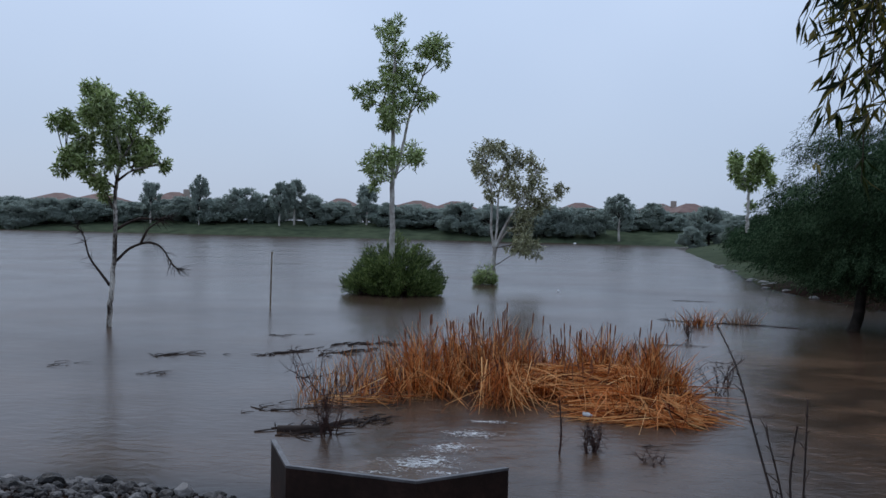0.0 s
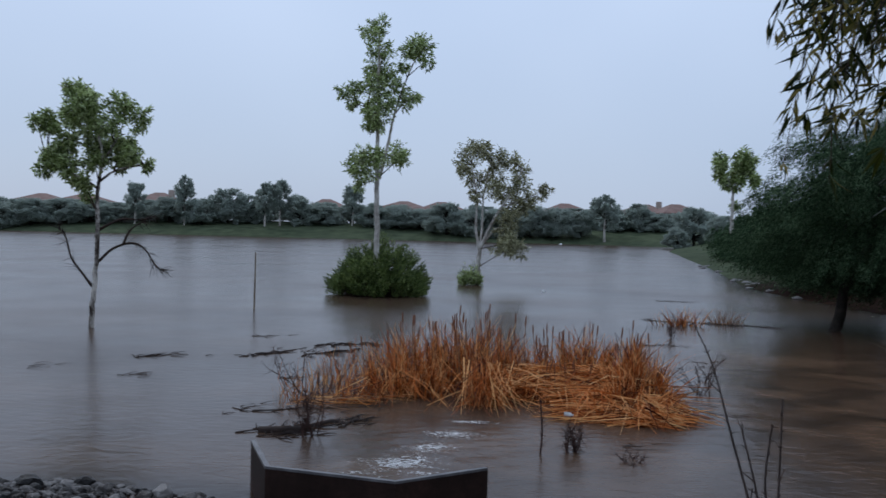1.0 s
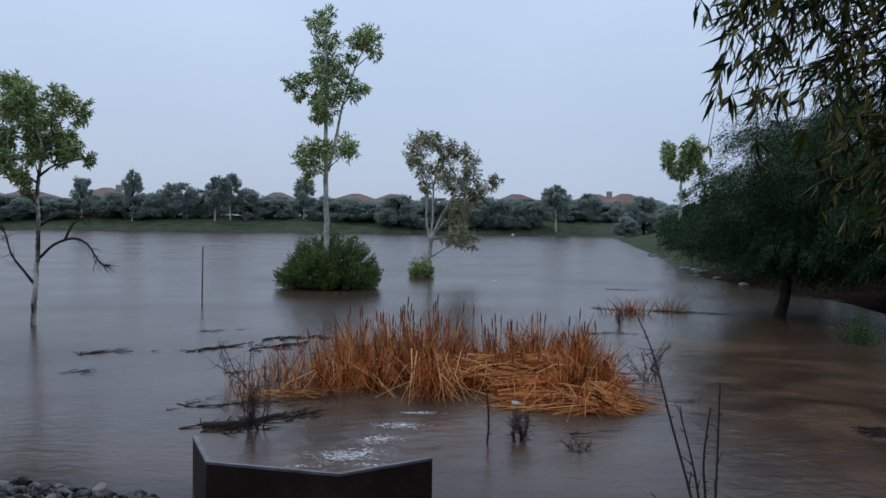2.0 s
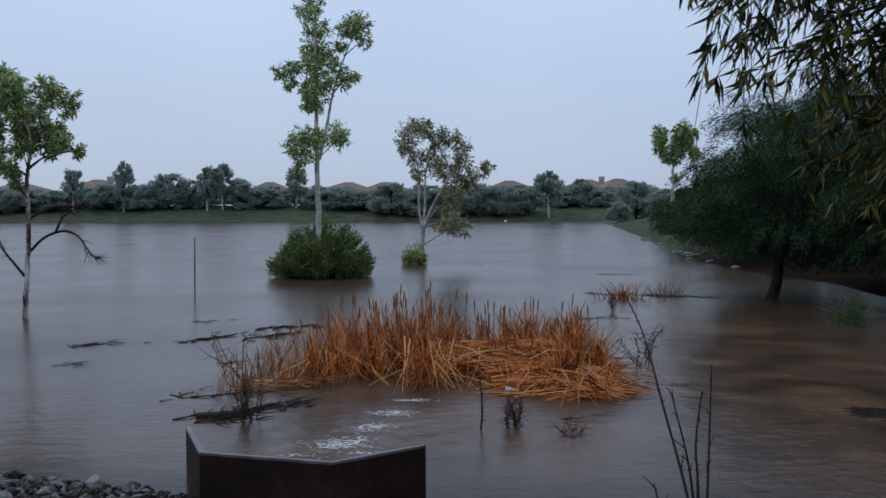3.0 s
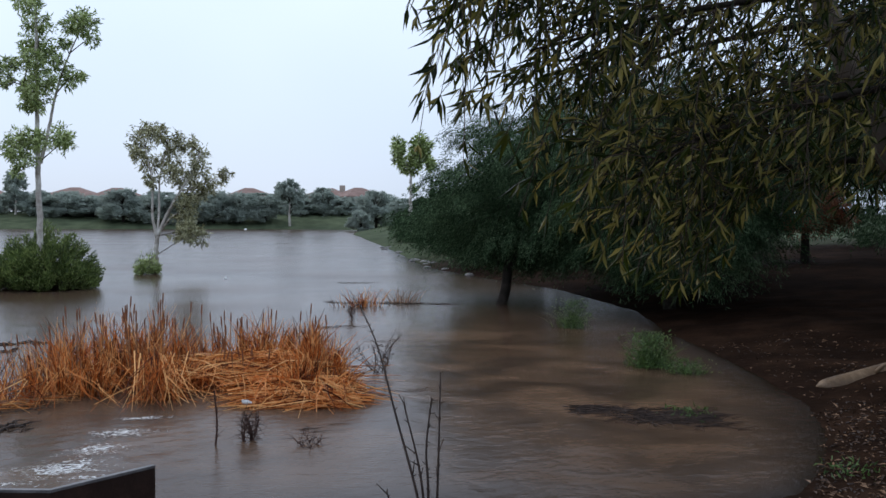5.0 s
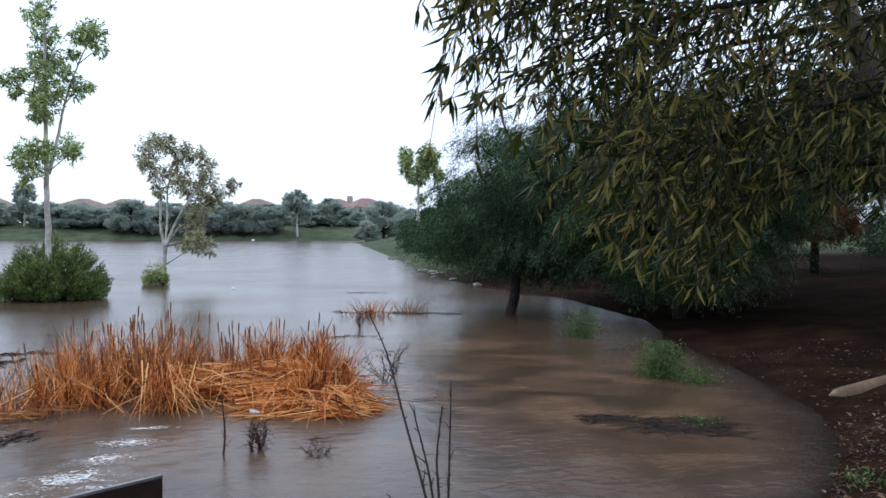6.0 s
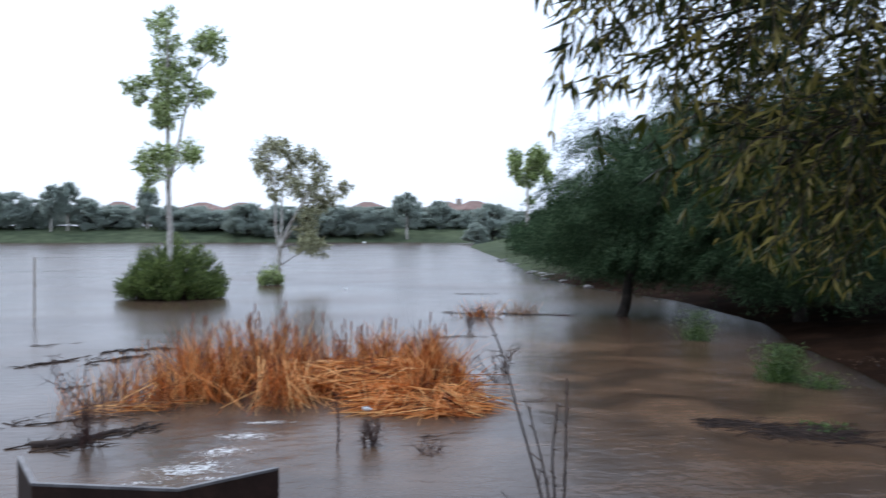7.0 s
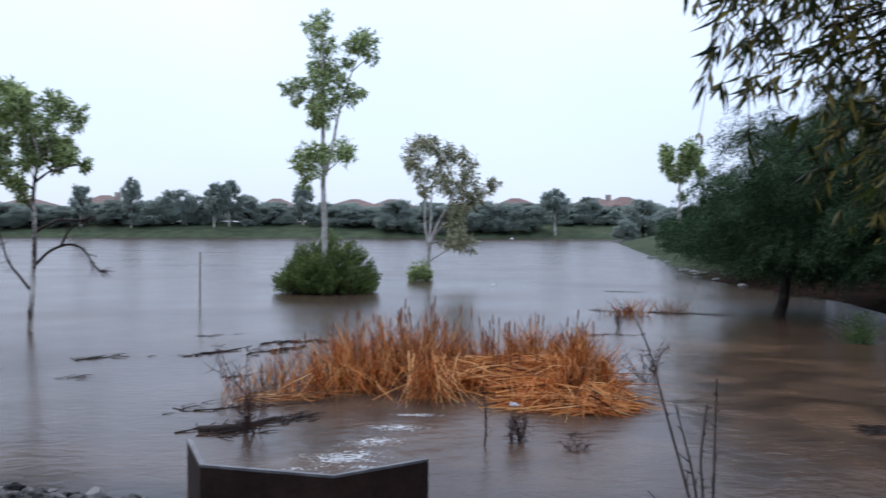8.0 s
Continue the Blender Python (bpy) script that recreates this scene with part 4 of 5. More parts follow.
# ---- small things afloat ----
def foam_material():
    """Broken wisps of froth: thin where its density attribute falls off."""
    m = mat("white_foam", [(0.5, 0.48, 0.45), (0.72, 0.71, 0.69), (0.85, 0.85, 0.85)], 0.6, 14, bump=0.6, bump_scale=60)
    n, l = m.node_tree.nodes, m.node_tree.links
    tc, mp, wisps, density = n.new("ShaderNodeTexCoord"), n.new("ShaderNodeMapping"), n.new("ShaderNodeTexNoise"), n.new("ShaderNodeAttribute")
    mp.inputs["Scale"].default_value, mp.inputs["Rotation"].default_value = (1.0, 2.2, 1.0), (0, 0, 0.5)
    wisps.inputs["Scale"].default_value, wisps.inputs["Detail"].default_value, wisps.inputs["Distortion"].default_value = 11.0, 8.0, 2.2
    density.attribute_name = "froth_amount"
    l.new(tc.outputs["Object"], mp.inputs["Vector"])
    l.new(mp.outputs["Vector"], wisps.inputs["Vector"])
    total, cover = n.new("ShaderNodeMath"), n.new("ShaderNodeMapRange")
    total.operation = "MULTIPLY_ADD"
    total.inputs[1].default_value = 2.6
    l.new(wisps.outputs["Fac"], total.inputs[0])
    l.new(density.outputs["Fac"], total.inputs[2])
    cover.inputs["From Min"].default_value, cover.inputs["From Max"].default_value = 1.70, 2.05
    l.new(total.outputs[0], cover.inputs["Value"])
    l.new(cover.outputs[0], n["Principled BSDF"].inputs["Alpha"])
    return m


def foam():
    """A thin skin of froth on the ripples where the outlet boils up."""
    skin = thing("foam", (-0.75, 8.4, 0.0), "white foam boiling up on the brown water below the outlet", "foam", kind="stuff")
    xs, ys = np.arange(-2.0, 0.6, 0.03), np.arange(7.0, 10.3, 0.03)
    X, Y = np.meshgrid(xs, ys)
    density = np.zeros(X.shape)
    for kx, ky, sx, sy, k in ((-0.45, 9.75, 0.22, 0.08, 0.6), (-0.55, 9.1, 0.24, 0.2, 0.58), (-0.72, 8.5, 0.24, 0.24, 0.56), (-0.92, 7.9, 0.32, 0.24, 0.62), (-0.7, 7.6, 0.2, 0.12, 0.38), (-1.2, 7.5, 0.2, 0.1, 0.32)):
        density = np.maximum(density, k * np.exp(-((X - kx - 0.2 * (Y - ky)) / sx) ** 2 - ((Y - ky) / sy) ** 2))
    nx = len(xs)
    i = (np.arange(len(ys) - 1)[:, None] * nx + np.arange(nx - 1)[None, :]).ravel()
    i = i[density.ravel()[i] > 0.05]
    o = skin.location
    me = bpy.data.meshes.new("froth")
    me.from_pydata(np.stack([X.ravel() - o.x, Y.ravel() - o.y, swell(X, Y).ravel() + 0.007], 1).tolist(), [], np.stack([i, i + 1, i + nx + 1, i + nx], 1).tolist())
    me.materials.append(foam_material())
    me.attributes.new("froth_amount", "FLOAT", "POINT").data.foreach_set("value", density.ravel())
    ob = new("froth", me)
    ob.parent = skin


foam()


def bottle():
    b = thing("plastic_bottle", (0.56, 10.06, 0.07), "white plastic bottle caught in the reeds at the water", "bottle")
    s = Shape()
    s.tube([(-0.05, 0, 0.0), (-0.045, 0, 0.0), (0.015, 0, -0.008), (0.034, 0, -0.012)], [0.018, 0.023, 0.023, 0.010], 10)
    part("body", s, PLASTIC, b, smooth=True)
    s = Shape()
    s.tube([(0.035, 0, -0.012), (0.048, 0, -0.014)], [0.011, 0.011], 10)
    part("cap", s, PLASTIC, b)


bottle()


def floating_ball(place, r, label):
    b = thing("float", place, label, "float")
    s = Shape()
    s.tube([(0, 0, -r * 0.5), (0, 0, -r * 0.2), (0, 0, r * 0.3), (0, 0, r * 0.8), (0, 0, r)], [r * 0.6, r * 0.95, r, r * 0.6, r * 0.15], 10)
    part("body", s, PLASTIC, b, smooth=True)


floating_ball((0.45, 31.0, 0), 0.06, "small white float drifting in the lake")
floating_ball((3.6, 134.0, 0), 0.22, "white buoy near the far bank")


# ---- bare shrub in front ----
def bare_shrub():
    rng = random.Random(91)
    shrub = thing("bare_shrub", (1.33, 4.72, ground_at(1.33, 4.72) + 0.02), "bare thorny shrub with thin dark stems on the bank", "shrub")
    tips = [[(0.0, -0.02, -0.05), (-0.03, 0.1, 0.3), (-0.10, 0.43, 0.72), (-0.14, 0.78, 1.03), (-0.19, 1.18, 1.24)], [(0.03, 0, -0.05), (0.07, 0.1, 0.4), (0.125, 0.28, 0.94)], [(0.0, 0.02, -0.05), (0.02, 0.1, 0.35), (0.03, 0.2, 0.56), (0.075, 0.28, 0.80)],
            [(0.01, 0, -0.05), (-0.01, 0.15, 0.42), (-0.07, 0.32, 0.78)], [(-0.02, 0, -0.05), (-0.1, 0.1, 0.2), (-0.15, 0.2, 0.24), (-0.17, 0.26, 0.32)]]
    thorns = Shape()
    for pts in tips:
        s = Shape()
        line = curve(pts, 7)
        s.tube(line, [0.0088 - 0.005 * i / (len(line) - 1) for i in range(len(line))], 6)
        for i in range(2, len(line)):
            d = ((line[i] - line[i - 1]).normalized() + 0.9 * unit(rng)).normalized()
            q = line[i] + d * rng.choice((0.008, 0.014, 0.025, 0.05, 0.09))
            thorns.tube([line[i], q], [0.0042, 0.002], 4)
            if i % 2:
                thorn = ((line[i] - line[i - 1]).normalized() * 0.4 + unit(rng)).normalized()
                thorns.tube([line[i], line[i] + thorn * rng.uniform(0.015, 0.035)], [0.004, 0.001], 4)
        part("stem", s, DEBRIS, shrub, smooth=True)
    tagged(part("thorn_mass", thorns, DEBRIS, shrub), kind="stuff")


bare_shrub()


# ---- trees on the near bank ----
def feathery_tree(place, lean, crown, reach, height, low, sprays, label, seed, material=None, leaf=0.10, trunk=0.16, per=20):
    """A wide drooping tree with fine foliage down to the water."""
    rng = random.Random(seed)
    tree = thing("mesquite_tree", place, label, "tree", "trees on the bank")
    c = Vector(crown) - Vector(place)
    hub = Vector((lean[0], lean[1], height * 0.36))
    s = Shape()
    limb(s, [(0, 0, -0.3), (lean[0] * 0.25, lean[1] * 0.25, 0.3), (lean[0] * 0.4, lean[1] * 0.5, height * 0.2), hub], trunk, trunk * 0.7, 9)
    part("trunk", s, BARK_DARK, tree, smooth=True)
    ends = []
    for k in range(9):
        a = 2 * math.pi * k / 9 + rng.uniform(-0.25, 0.25)
        e = Vector((c.x + reach[0] * 0.6 * math.cos(a), c.y + reach[1] * 0.6 * math.sin(a), height * rng.uniform(0.62, 0.88)))
        s = Shape()
        limb(s, [hub, hub * 0.55 + e * 0.45 + Vector((0, 0, 0.3)), e], trunk * 0.45, 0.02, 6)
        part("limb", s, BARK_DARK, tree, smooth=True)
        ends.append(e)
    leaves, twigs = Shape(), Shape()
    gen = np.random.default_rng(seed)
    u = units(gen, sprays)
    q = gen.uniform(0.35, 1.0, sprays) ** 0.5
    el = np.where(gen.random(sprays) < 0.68, np.abs(u[:, 2]), -0.9 * np.abs(u[:, 2]))
    bumpy = np.array([1 + 0.42 * noise.noise(Vector((x * 3.2 + seed, y * 3.2, z * 3.2))) + 0.22 * noise.noise(Vector((x * 8 + seed, y * 8, z * 8))) for x, y, z in zip(u[:, 0], u[:, 1], el)])
    mid_z = height * 0.42
    shrink = q * bumpy * np.where(el > 0, 1 - 0.25 * el, 1.0)
    p = np.stack([c.x + reach[0] * u[:, 0] * shrink, c.y + reach[1] * u[:, 1] * shrink, np.where(el > 0, mid_z + (height - mid_z) * el * q * bumpy, mid_z + (mid_z - low) * el * q)], 1)
    kept = np.array([noise.noise(Vector(w) * (2.6 / reach[1]) + Vector((seed, 0, 0))) + 0.5 * noise.noise(Vector(w) * (7 / reach[1])) > -0.22 for w in p])
    p, u, sprays = p[kept], u[kept], int(kept.sum())
    out = tidy(np.stack([u[:, 0], u[:, 1], np.full(sprays, 0.1)], 1))
    length = gen.uniform(0.35, 0.85, (sprays, 1))
    tip = p + out * length * 0.6
    tip[:, 2] -= length[:, 0] * gen.uniform(0.35, 0.9, sprays)
    tip[:, 2] = np.maximum(tip[:, 2], 0.05)
    bow = (p + tip) / 2 + np.array((0, 0, 0.12))
    for k in range(0, sprays, 4):
        twigs.tube([p[k], bow[k], tip[k]], [0.007, 0.005, 0.002], 3)
    t = gen.random((sprays * per, 1))
    P, B, T, O = (np.repeat(m, per, 0) for m in (p, bow, tip, out))
    r = np.where(t < 0.5, P + (B - P) * 2 * t, B + (T - B) * (2 * t - 1)) + units(gen, len(P)) * 0.07
    d = tidy(units(gen, len(P)) * 0.55 + O * 0.45 + np.array((0, 0, -0.55)))
    side = tidy(np.cross(d, units(gen, len(P))))
    leaves.flakes(r, d, side, leaf * gen.uniform(0.8, 1.5, (len(P), 1)), leaf * 0.2 * gen.uniform(0.7, 1.3, (len(P), 1)))
    tagged(part("twig_mass", twigs, BARK_DARK, tree), kind="stuff")
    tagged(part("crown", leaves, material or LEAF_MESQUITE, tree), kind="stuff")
    return tree


feathery_tree((6.35, 20.9, 0.0), (0.9, 0.3), (8.75, 21.8, 0), (4.0, 3.5), 5.0, 0.5, 13000, "wide drooping dark green mesquite with its trunk in the flood", 101, None, 0.075, 0.13, 32)
feathery_tree((9.3, 18.3, 0.3), (-0.2, 0.1), (9.1, 18.2, 0), (2.1, 3.0), 4.4, 0.1, 9000, "wide drooping dark green mesquite on the shady bank", 102, None, 0.075, 0.14, 32)
# the next three canopies are added to block skylight over the bank
feathery_tree((20.5, 17.0, 0.4), (-0.2, 0.1), (17.5, 17.5, 0), (6.6, 6.5), 7.2, 2.7, 9500, "added tall spreading mesquite, mostly out of view, shading the muddy bank", 103, None, 0.14, 0.16, 15)
feathery_tree((13.0, 10.0, 0.3), (0.2, 0.1), (12.4, 10.3, 0), (5.0, 4.8), 6.8, 2.4, 8000, "added tall spreading mesquite, mostly out of view, shading the muddy bank", 106, None, 0.14, 0.16, 15)
feathery_tree((11.8, 24.0, 0.4), (-0.2, 0.1), (11.8, 24.0, 0), (2.6, 2.6), 4.6, 0.2, 4500, "added spreading dark mesquite to keep the bank shady", 115, None, 0.13, 0.12, 15)
feathery_tree((22.5, 26.5, 0.5), (0.2, 0.1), (22.5, 26.5, 0), (4.0, 3.8), 6.0, 0.2, 3600, "drooping dark green mesquite on the shady bank", 107, None, 0.15, 0.16, 12)
feathery_tree((27.0, 33.0, 0.5), (0.2, 0.1), (27.0, 34.0, 0), (5.0, 4.5), 6.5, 0.1, 2600, "drooping dark green mesquite on the shady bank", 110, None, 0.2, 0.16, 12)
feathery_tree((14.5, 30.0, 0.5), (0.2, 0.1), (14.5, 30.0, 0), (3.2, 3.2), 5.0, 0.1, 2600, "drooping dark green mesquite on the shady bank", 111, None, 0.16, 0.16, 12)
feathery_tree((18.1, 27.0, 0.4), (0.1, 0.1), (17.7, 27.6, 0), (1.6, 1.8), 4.2, 1.2, 1700, "small tree with rust-brown foliage on the bank", 104, LEAF_RUST, 0.14)
feathery_tree((11.6, 36.0, 0.4), (0.2, 0.1), (11.6, 36.0, 0), (2.6, 3.2), 3.6, 0.1, 1500, "dense green shrub tree along the side bank", 105, None, 0.2, 0.16, 12)
feathery_tree((13.5, 52.0, 0.4), (0.2, 0.1), (13.5, 52.0, 0), (2.6, 3.6), 3.2, 0.1, 1100, "dense green shrub tree along the side bank", 108, None, 0.28, 0.16, 12)
feathery_tree((17.5, 75.0, 0.4), (0.2, 0.1), (17.5, 75.0, 0), (3.6, 5.0), 3.6, 0.1, 1100, "dense green shrub tree along the side bank", 109, None, 0.35, 0.16, 12)

feathery_tree((9.9, 33.0, 0.1), (0.1, 0.1), (9.9, 33.0, 0), (1.5, 2.2), 2.0, 0.1, 700, "low green shrub on the side bank by the water", 112, None, 0.14, 0.06, 12)
feathery_tree((11.4, 45.0, 0.1), (0.1, 0.1), (11.4, 45.0, 0), (1.7, 4.0), 2.2, 0.1, 700, "low green shrub on the side bank by the water", 113, None, 0.2, 0.06, 12)
feathery_tree((13.6, 64.0, 0.1), (0.1, 0.1), (13.6, 64.0, 0), (1.8, 5.0), 2.4, 0.1, 600, "low green shrub on the side bank by the water", 114, None, 0.28, 0.06, 12)


def shore_stones():
    rng = random.Random(117)
    rng.x_off = 33.0
    mesh = lump(rng, (1, 0.8, 0.5)).mesh("stone", ROCK_PALE)
    for k in range(16):
        y = rng.uniform(31, 62)
        x = float(np.interp(y, [31, 36, 54, 103], [8.4, 7.9, 9.8, 14])) + rng.gauss(0.1, 0.25)
        r = rng.uniform(0.07, 0.18)
        ob = new("stone", mesh)
        ob.matrix_world = Matrix.LocRotScale((x, y, 0.02), Euler((0, 0, rng.uniform(0, 6.3))), (r * 1.4, r, r))
        tagged(ob, "pale stone at the waterline of the side bank", "stone", "stones along the side bank")


shore_stones()


def willow():
    """The tree beside the camera, whose hanging twigs come into the view."""
    rng = random.Random(111)
    tree = thing("willow_tree", (4.4, 3.1, ground_at(4.4, 3.1)), "willow with long narrow olive leaves on hanging twigs over the bank", "tree", "trees on the bank")
    o = tree.location
    s = Shape()
    limb(s, [Vector((4.4, 3.1, -0.2)) - o + Vector((0, 0, o.z)), Vector((4.35, 3.15, 1.2)) - o, Vector((4.1, 3.3, 2.3)) - o, Vector((3.9, 3.4, 3.4)) - o, Vector((3.8, 3.5, 4.6)) - o], 0.17, 0.09, 10)
    part("trunk", s, BARK_DARK, tree, smooth=True)
    boughs = [[(4.1, 3.3, 2.3), (3.2, 3.3, 2.85), (2.3, 3.2, 3.05), (1.5, 3.1, 2.95), (1.0, 3.0, 2.75)], [(4.0, 3.35, 2.7), (3.2, 3.7, 3.2), (2.3, 3.9, 3.3), (1.5, 3.8, 3.15)],
              [(4.1, 3.3, 2.4), (3.3, 2.9, 2.9), (2.4, 2.8, 3.2), (1.6, 2.7, 3.15), (1.15, 2.7, 3.0)], [(3.95, 3.4, 3.2), (3.2, 4.2, 3.6), (2.4, 4.4, 3.6), (1.8, 4.3, 3.4)],
              [(4.2, 3.25, 2.0), (3.5, 3.5, 2.5), (2.9, 3.7, 2.6), (2.2, 3.8, 2.4)], [(4.0, 3.4, 3.0), (3.3, 4.6, 3.0), (2.8, 5.2, 2.9), (2.5, 5.3, 2.6)],
              [(4.2, 3.25, 2.1), (3.4, 3.0, 2.4), (2.7, 2.9, 2.45), (2.0, 2.9, 2.3), (1.6, 2.9, 2.1)], [(4.2, 3.25, 1.9), (3.4, 3.6, 2.2), (2.7, 3.7, 2.2), (2.2, 3.7, 1.95)], [(4.0, 3.3, 2.6), (3.0, 3.0, 2.8), (2.0, 2.9, 2.7), (1.25, 2.85, 2.5)]]
    s = Shape()
    limb(s, [p - o for p in (Vector((3.75, 3.2, 0.1)), Vector((3.3, 3.2, 1.3)), Vector((2.9, 3.25, 2.15)), Vector((2.66, 3.28, 2.62)), Vector((2.35, 3.3, 3.4)), Vector((2.1, 3.3, 4.4)))], 0.075, 0.03, 9)
    part("stem", s, BARK_TAN, tree, "smooth tan leaning stem", True)
    lines = []
    for pts in boughs:
        s = Shape()
        line = [p - o for p in curve(pts, 6)]
        s.tube(line, [0.024 - 0.02 * i / (len(line) - 1) for i in range(len(line))], 6)
        part("bough", s, BARK_DARK, tree, smooth=True)
        lines.append(line)
    twigs, crown = Shape(), Shape()
    singles = []
    protos = []
    for k in range(4):
        q = Shape()
        q.leaf(Vector((0, 0, 0)), Vector((0, 0, -1)), Vector((1, 0, 0)), 0.085 + 0.012 * k, 0.016 + 0.0015 * k, 0.2)
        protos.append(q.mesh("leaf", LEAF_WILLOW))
    def hem(p):
        """How far a place lies above the hem of the hanging crown."""
        w = p + o
        across, z = (w.x - 0.3) * 3 / w.y, w.z
        if across < 0.57:
            return -1.0
        return (z - 1.94) * 3 / w.y - float(np.interp(across, [0.57, 0.75, 1.0, 1.26, 1.5, 1.66, 1.8, 2.4], [0.23, 0.2, 0.0, -0.15, -0.26, -0.35, 0.03, 0.04]))

    for n in range(2000):
        line = rng.choice(lines)
        k = rng.randrange(len(line) // 5, len(line) - 1)
        at = line[k] + 0.08 * unit(rng)
        along = (line[k + 1] - line[k]).normalized()
        out = (along * 0.6 + 0.8 * unit(rng) + Vector((-0.15, 0, 0.1))).normalized()
        length = rng.uniform(0.25, 0.75)
        sag = rng.uniform(0.1, 0.8) if n % 4 else rng.uniform(0.7, 1.4)
        mid = at + out * length * 0.55 + Vector((0, 0, -0.12 * sag))
        tip = at + out * length * 0.85 + Vector((0, 0, -length * sag))
        if hem(tip) < 0.02 * rng.random() or hem(mid) < 0.02 or (tip.z + o.z > 2.5 and rng.random() < (0.2 if (tip + o).x < 1.7 else 0.45)):
            continue
        w = tip + o
        if w.x > 1.7 and noise.noise(Vector((w.x * 1.9 + 7.3, w.y * 0.6, w.z * 1.9))) < -0.12 and rng.random() < 0.8:
            continue
        pts = curve([at, mid, tip], 6)
        twigs.tube(pts, [0.0022 - 0.0013 * i / (len(pts) - 1) for i in range(len(pts))], 4)
        count = int(7 + 24 * length)
        for k in range(count):
            t = 0.15 + 0.85 * (k + rng.random()) / count
            t = 0.97 if k >= count - 4 else min(t, 0.999)
            i = min(len(pts) - 2, int(t * (len(pts) - 1)))
            run = (pts[i + 1] - pts[i])
            p = pts[i] + run * (t * (len(pts) - 1) - i)
            d = (unit(rng) * 0.8 + run.normalized() * 0.6 + Vector((-0.1, 0, -0.42))).normalized()
            sd = d.cross(unit(rng))
            if sd.length < 0.1 or hem(p + d * 0.06) < 0:
                continue
            sd.normalize()
            length_l, width = rng.uniform(0.055, 0.105), rng.uniform(0.010, 0.016)
            if len(singles) < 300 and (p + o).x < 1.5:
                ob = new("leaf", rng.choice(protos))
                ob.parent = tree
                ob.matrix_local = Matrix.Translation(p) @ d.to_track_quat("-Z", "X").to_matrix().to_4x4() @ Matrix.Rotation(rng.uniform(0, 6.28), 4, "Z") @ Matrix.Scale(length_l / 0.1, 4)
                singles.append(ob)
            else:
                crown.leaf(p, d, sd, length_l, width, 0.2)
    # added crown overhead, mostly above the view, to shade the bank
    for n in range(230):
        c = Vector((rng.uniform(3.4, 9.5), rng.uniform(1.5, 9.0), rng.uniform(4.0, 6.0))) - o
        clump(crown, twigs, rng, c, rng.uniform(0.35, 0.6), 70, 0.13, 0.026, 0.7)
    tagged(part("twig_mass", twigs, BARK_MID, tree), kind="stuff")
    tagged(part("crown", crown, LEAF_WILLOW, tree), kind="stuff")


willow()


# ---- near bank on the side of the willow ----
def grass_tuft(place, count, height, spread, seed):
    rng = random.Random(seed)
    tuft = thing("grass_tuft", place, "fresh green grass tuft at the flooded edge of the bank", "grass", "grass on the bank")
    s = Shape()
    for _ in range(count):
        p = Vector((rng.gauss(0, spread), rng.gauss(0, spread), -0.05))
        d = Vector((rng.gauss(0, 0.35), rng.gauss(0, 0.35), 1)).normalized()
        h = height * rng.uniform(0.4, 1.1)
        s.blade(p, d, d.cross(unit(rng)).normalized(), h, rng.uniform(0.006, 0.012), Vector((rng.gauss(0, 0.4), rng.gauss(0, 0.4), -0.25)) * h)
    gen = np.random.default_rng(seed)
    n = count * 5
    p = np.stack([gen.normal(0, spread * 1.1, n), gen.normal(0, spread * 1.1, n), height * 0.85 * gen.random(n) ** 1.2], 1)
    d = tidy(units(gen, n) + np.array((0, 0, 0.3)))
    s.flakes(p, d, tidy(np.cross(d, units(gen, n))), gen.uniform(0.03, 0.08, (n, 1)), gen.uniform(0.012, 0.025, (n, 1)))
    tagged(part("grass_mass", s, GRASS, tuft), kind="stuff")


for k, (gx, gy, gn, gh, gs) in enumerate(((5.85, 11.8, 260, 0.52, 0.12), (6.05, 11.2, 60, 0.2, 0.12), (6.4, 16.2, 110, 0.6, 0.12), (4.85, 8.75, 14, 0.1, 0.12), (5.0, 6.4, 16, 0.12, 0.12))):
    grass_tuft((gx, gy, 0), gn, gh, gs, 120 + k)


def litter():
    rng = random.Random(131)
    cover = thing("leaf_litter", (6.2, 8.0, 0), "wet brown leaf litter and twigs on the muddy bank", "leaf litter", kind="stuff")
    o = cover.location
    s = Shape()
    for _ in range(5200):
        x, y = (rng.uniform(4.2, 9.5), rng.uniform(4.5, 13.5)) if rng.random() < 0.4 else (rng.uniform(4.4, 7.2), rng.uniform(4.6, 8.6))
        if float(shore_distance(np.array([x]), np.array([y]))[0]) < rng.uniform(0.0, 0.12):
            continue
        d = unit(rng)
        d.z *= 0.25
        d.normalize()
        s.leaf(Vector((x, y, ground_at(x, y) + 0.006)) - o, d, d.cross(Vector((0, 0, 1)) + 0.4 * unit(rng)).normalized(), rng.uniform(0.03, 0.09), rng.uniform(0.010, 0.028))
    part("leaf_mass", s, LITTER, cover)


litter()


def log():
    piece = thing("log", (7.45, 9.75, ground_at(7.35, 9.75) - 0.1), "pale barkless log lying on the muddy bank", "log")
    s = Shape()
    s.tube(curve([(-0.42, -0.02, 0.02), (-0.36, 0, 0.05), (0.1, 0.1, 0.10), (0.8, 0.3, 0.16), (1.5, 0.45, 0.2)], 4), [0.04] + [0.10 + 0.003 * i for i in range(16)], 12)
    part("stem", s, LOG, piece, smooth=True)
    s = Shape()
    s.tube([(0.3, 0.1, 0.16), (0.36, 0.02, 0.27), (0.38, -0.02, 0.31)], [0.035, 0.025, 0.015], 7)
    part("branch_stub", s, LOG, piece, smooth=True)


log()


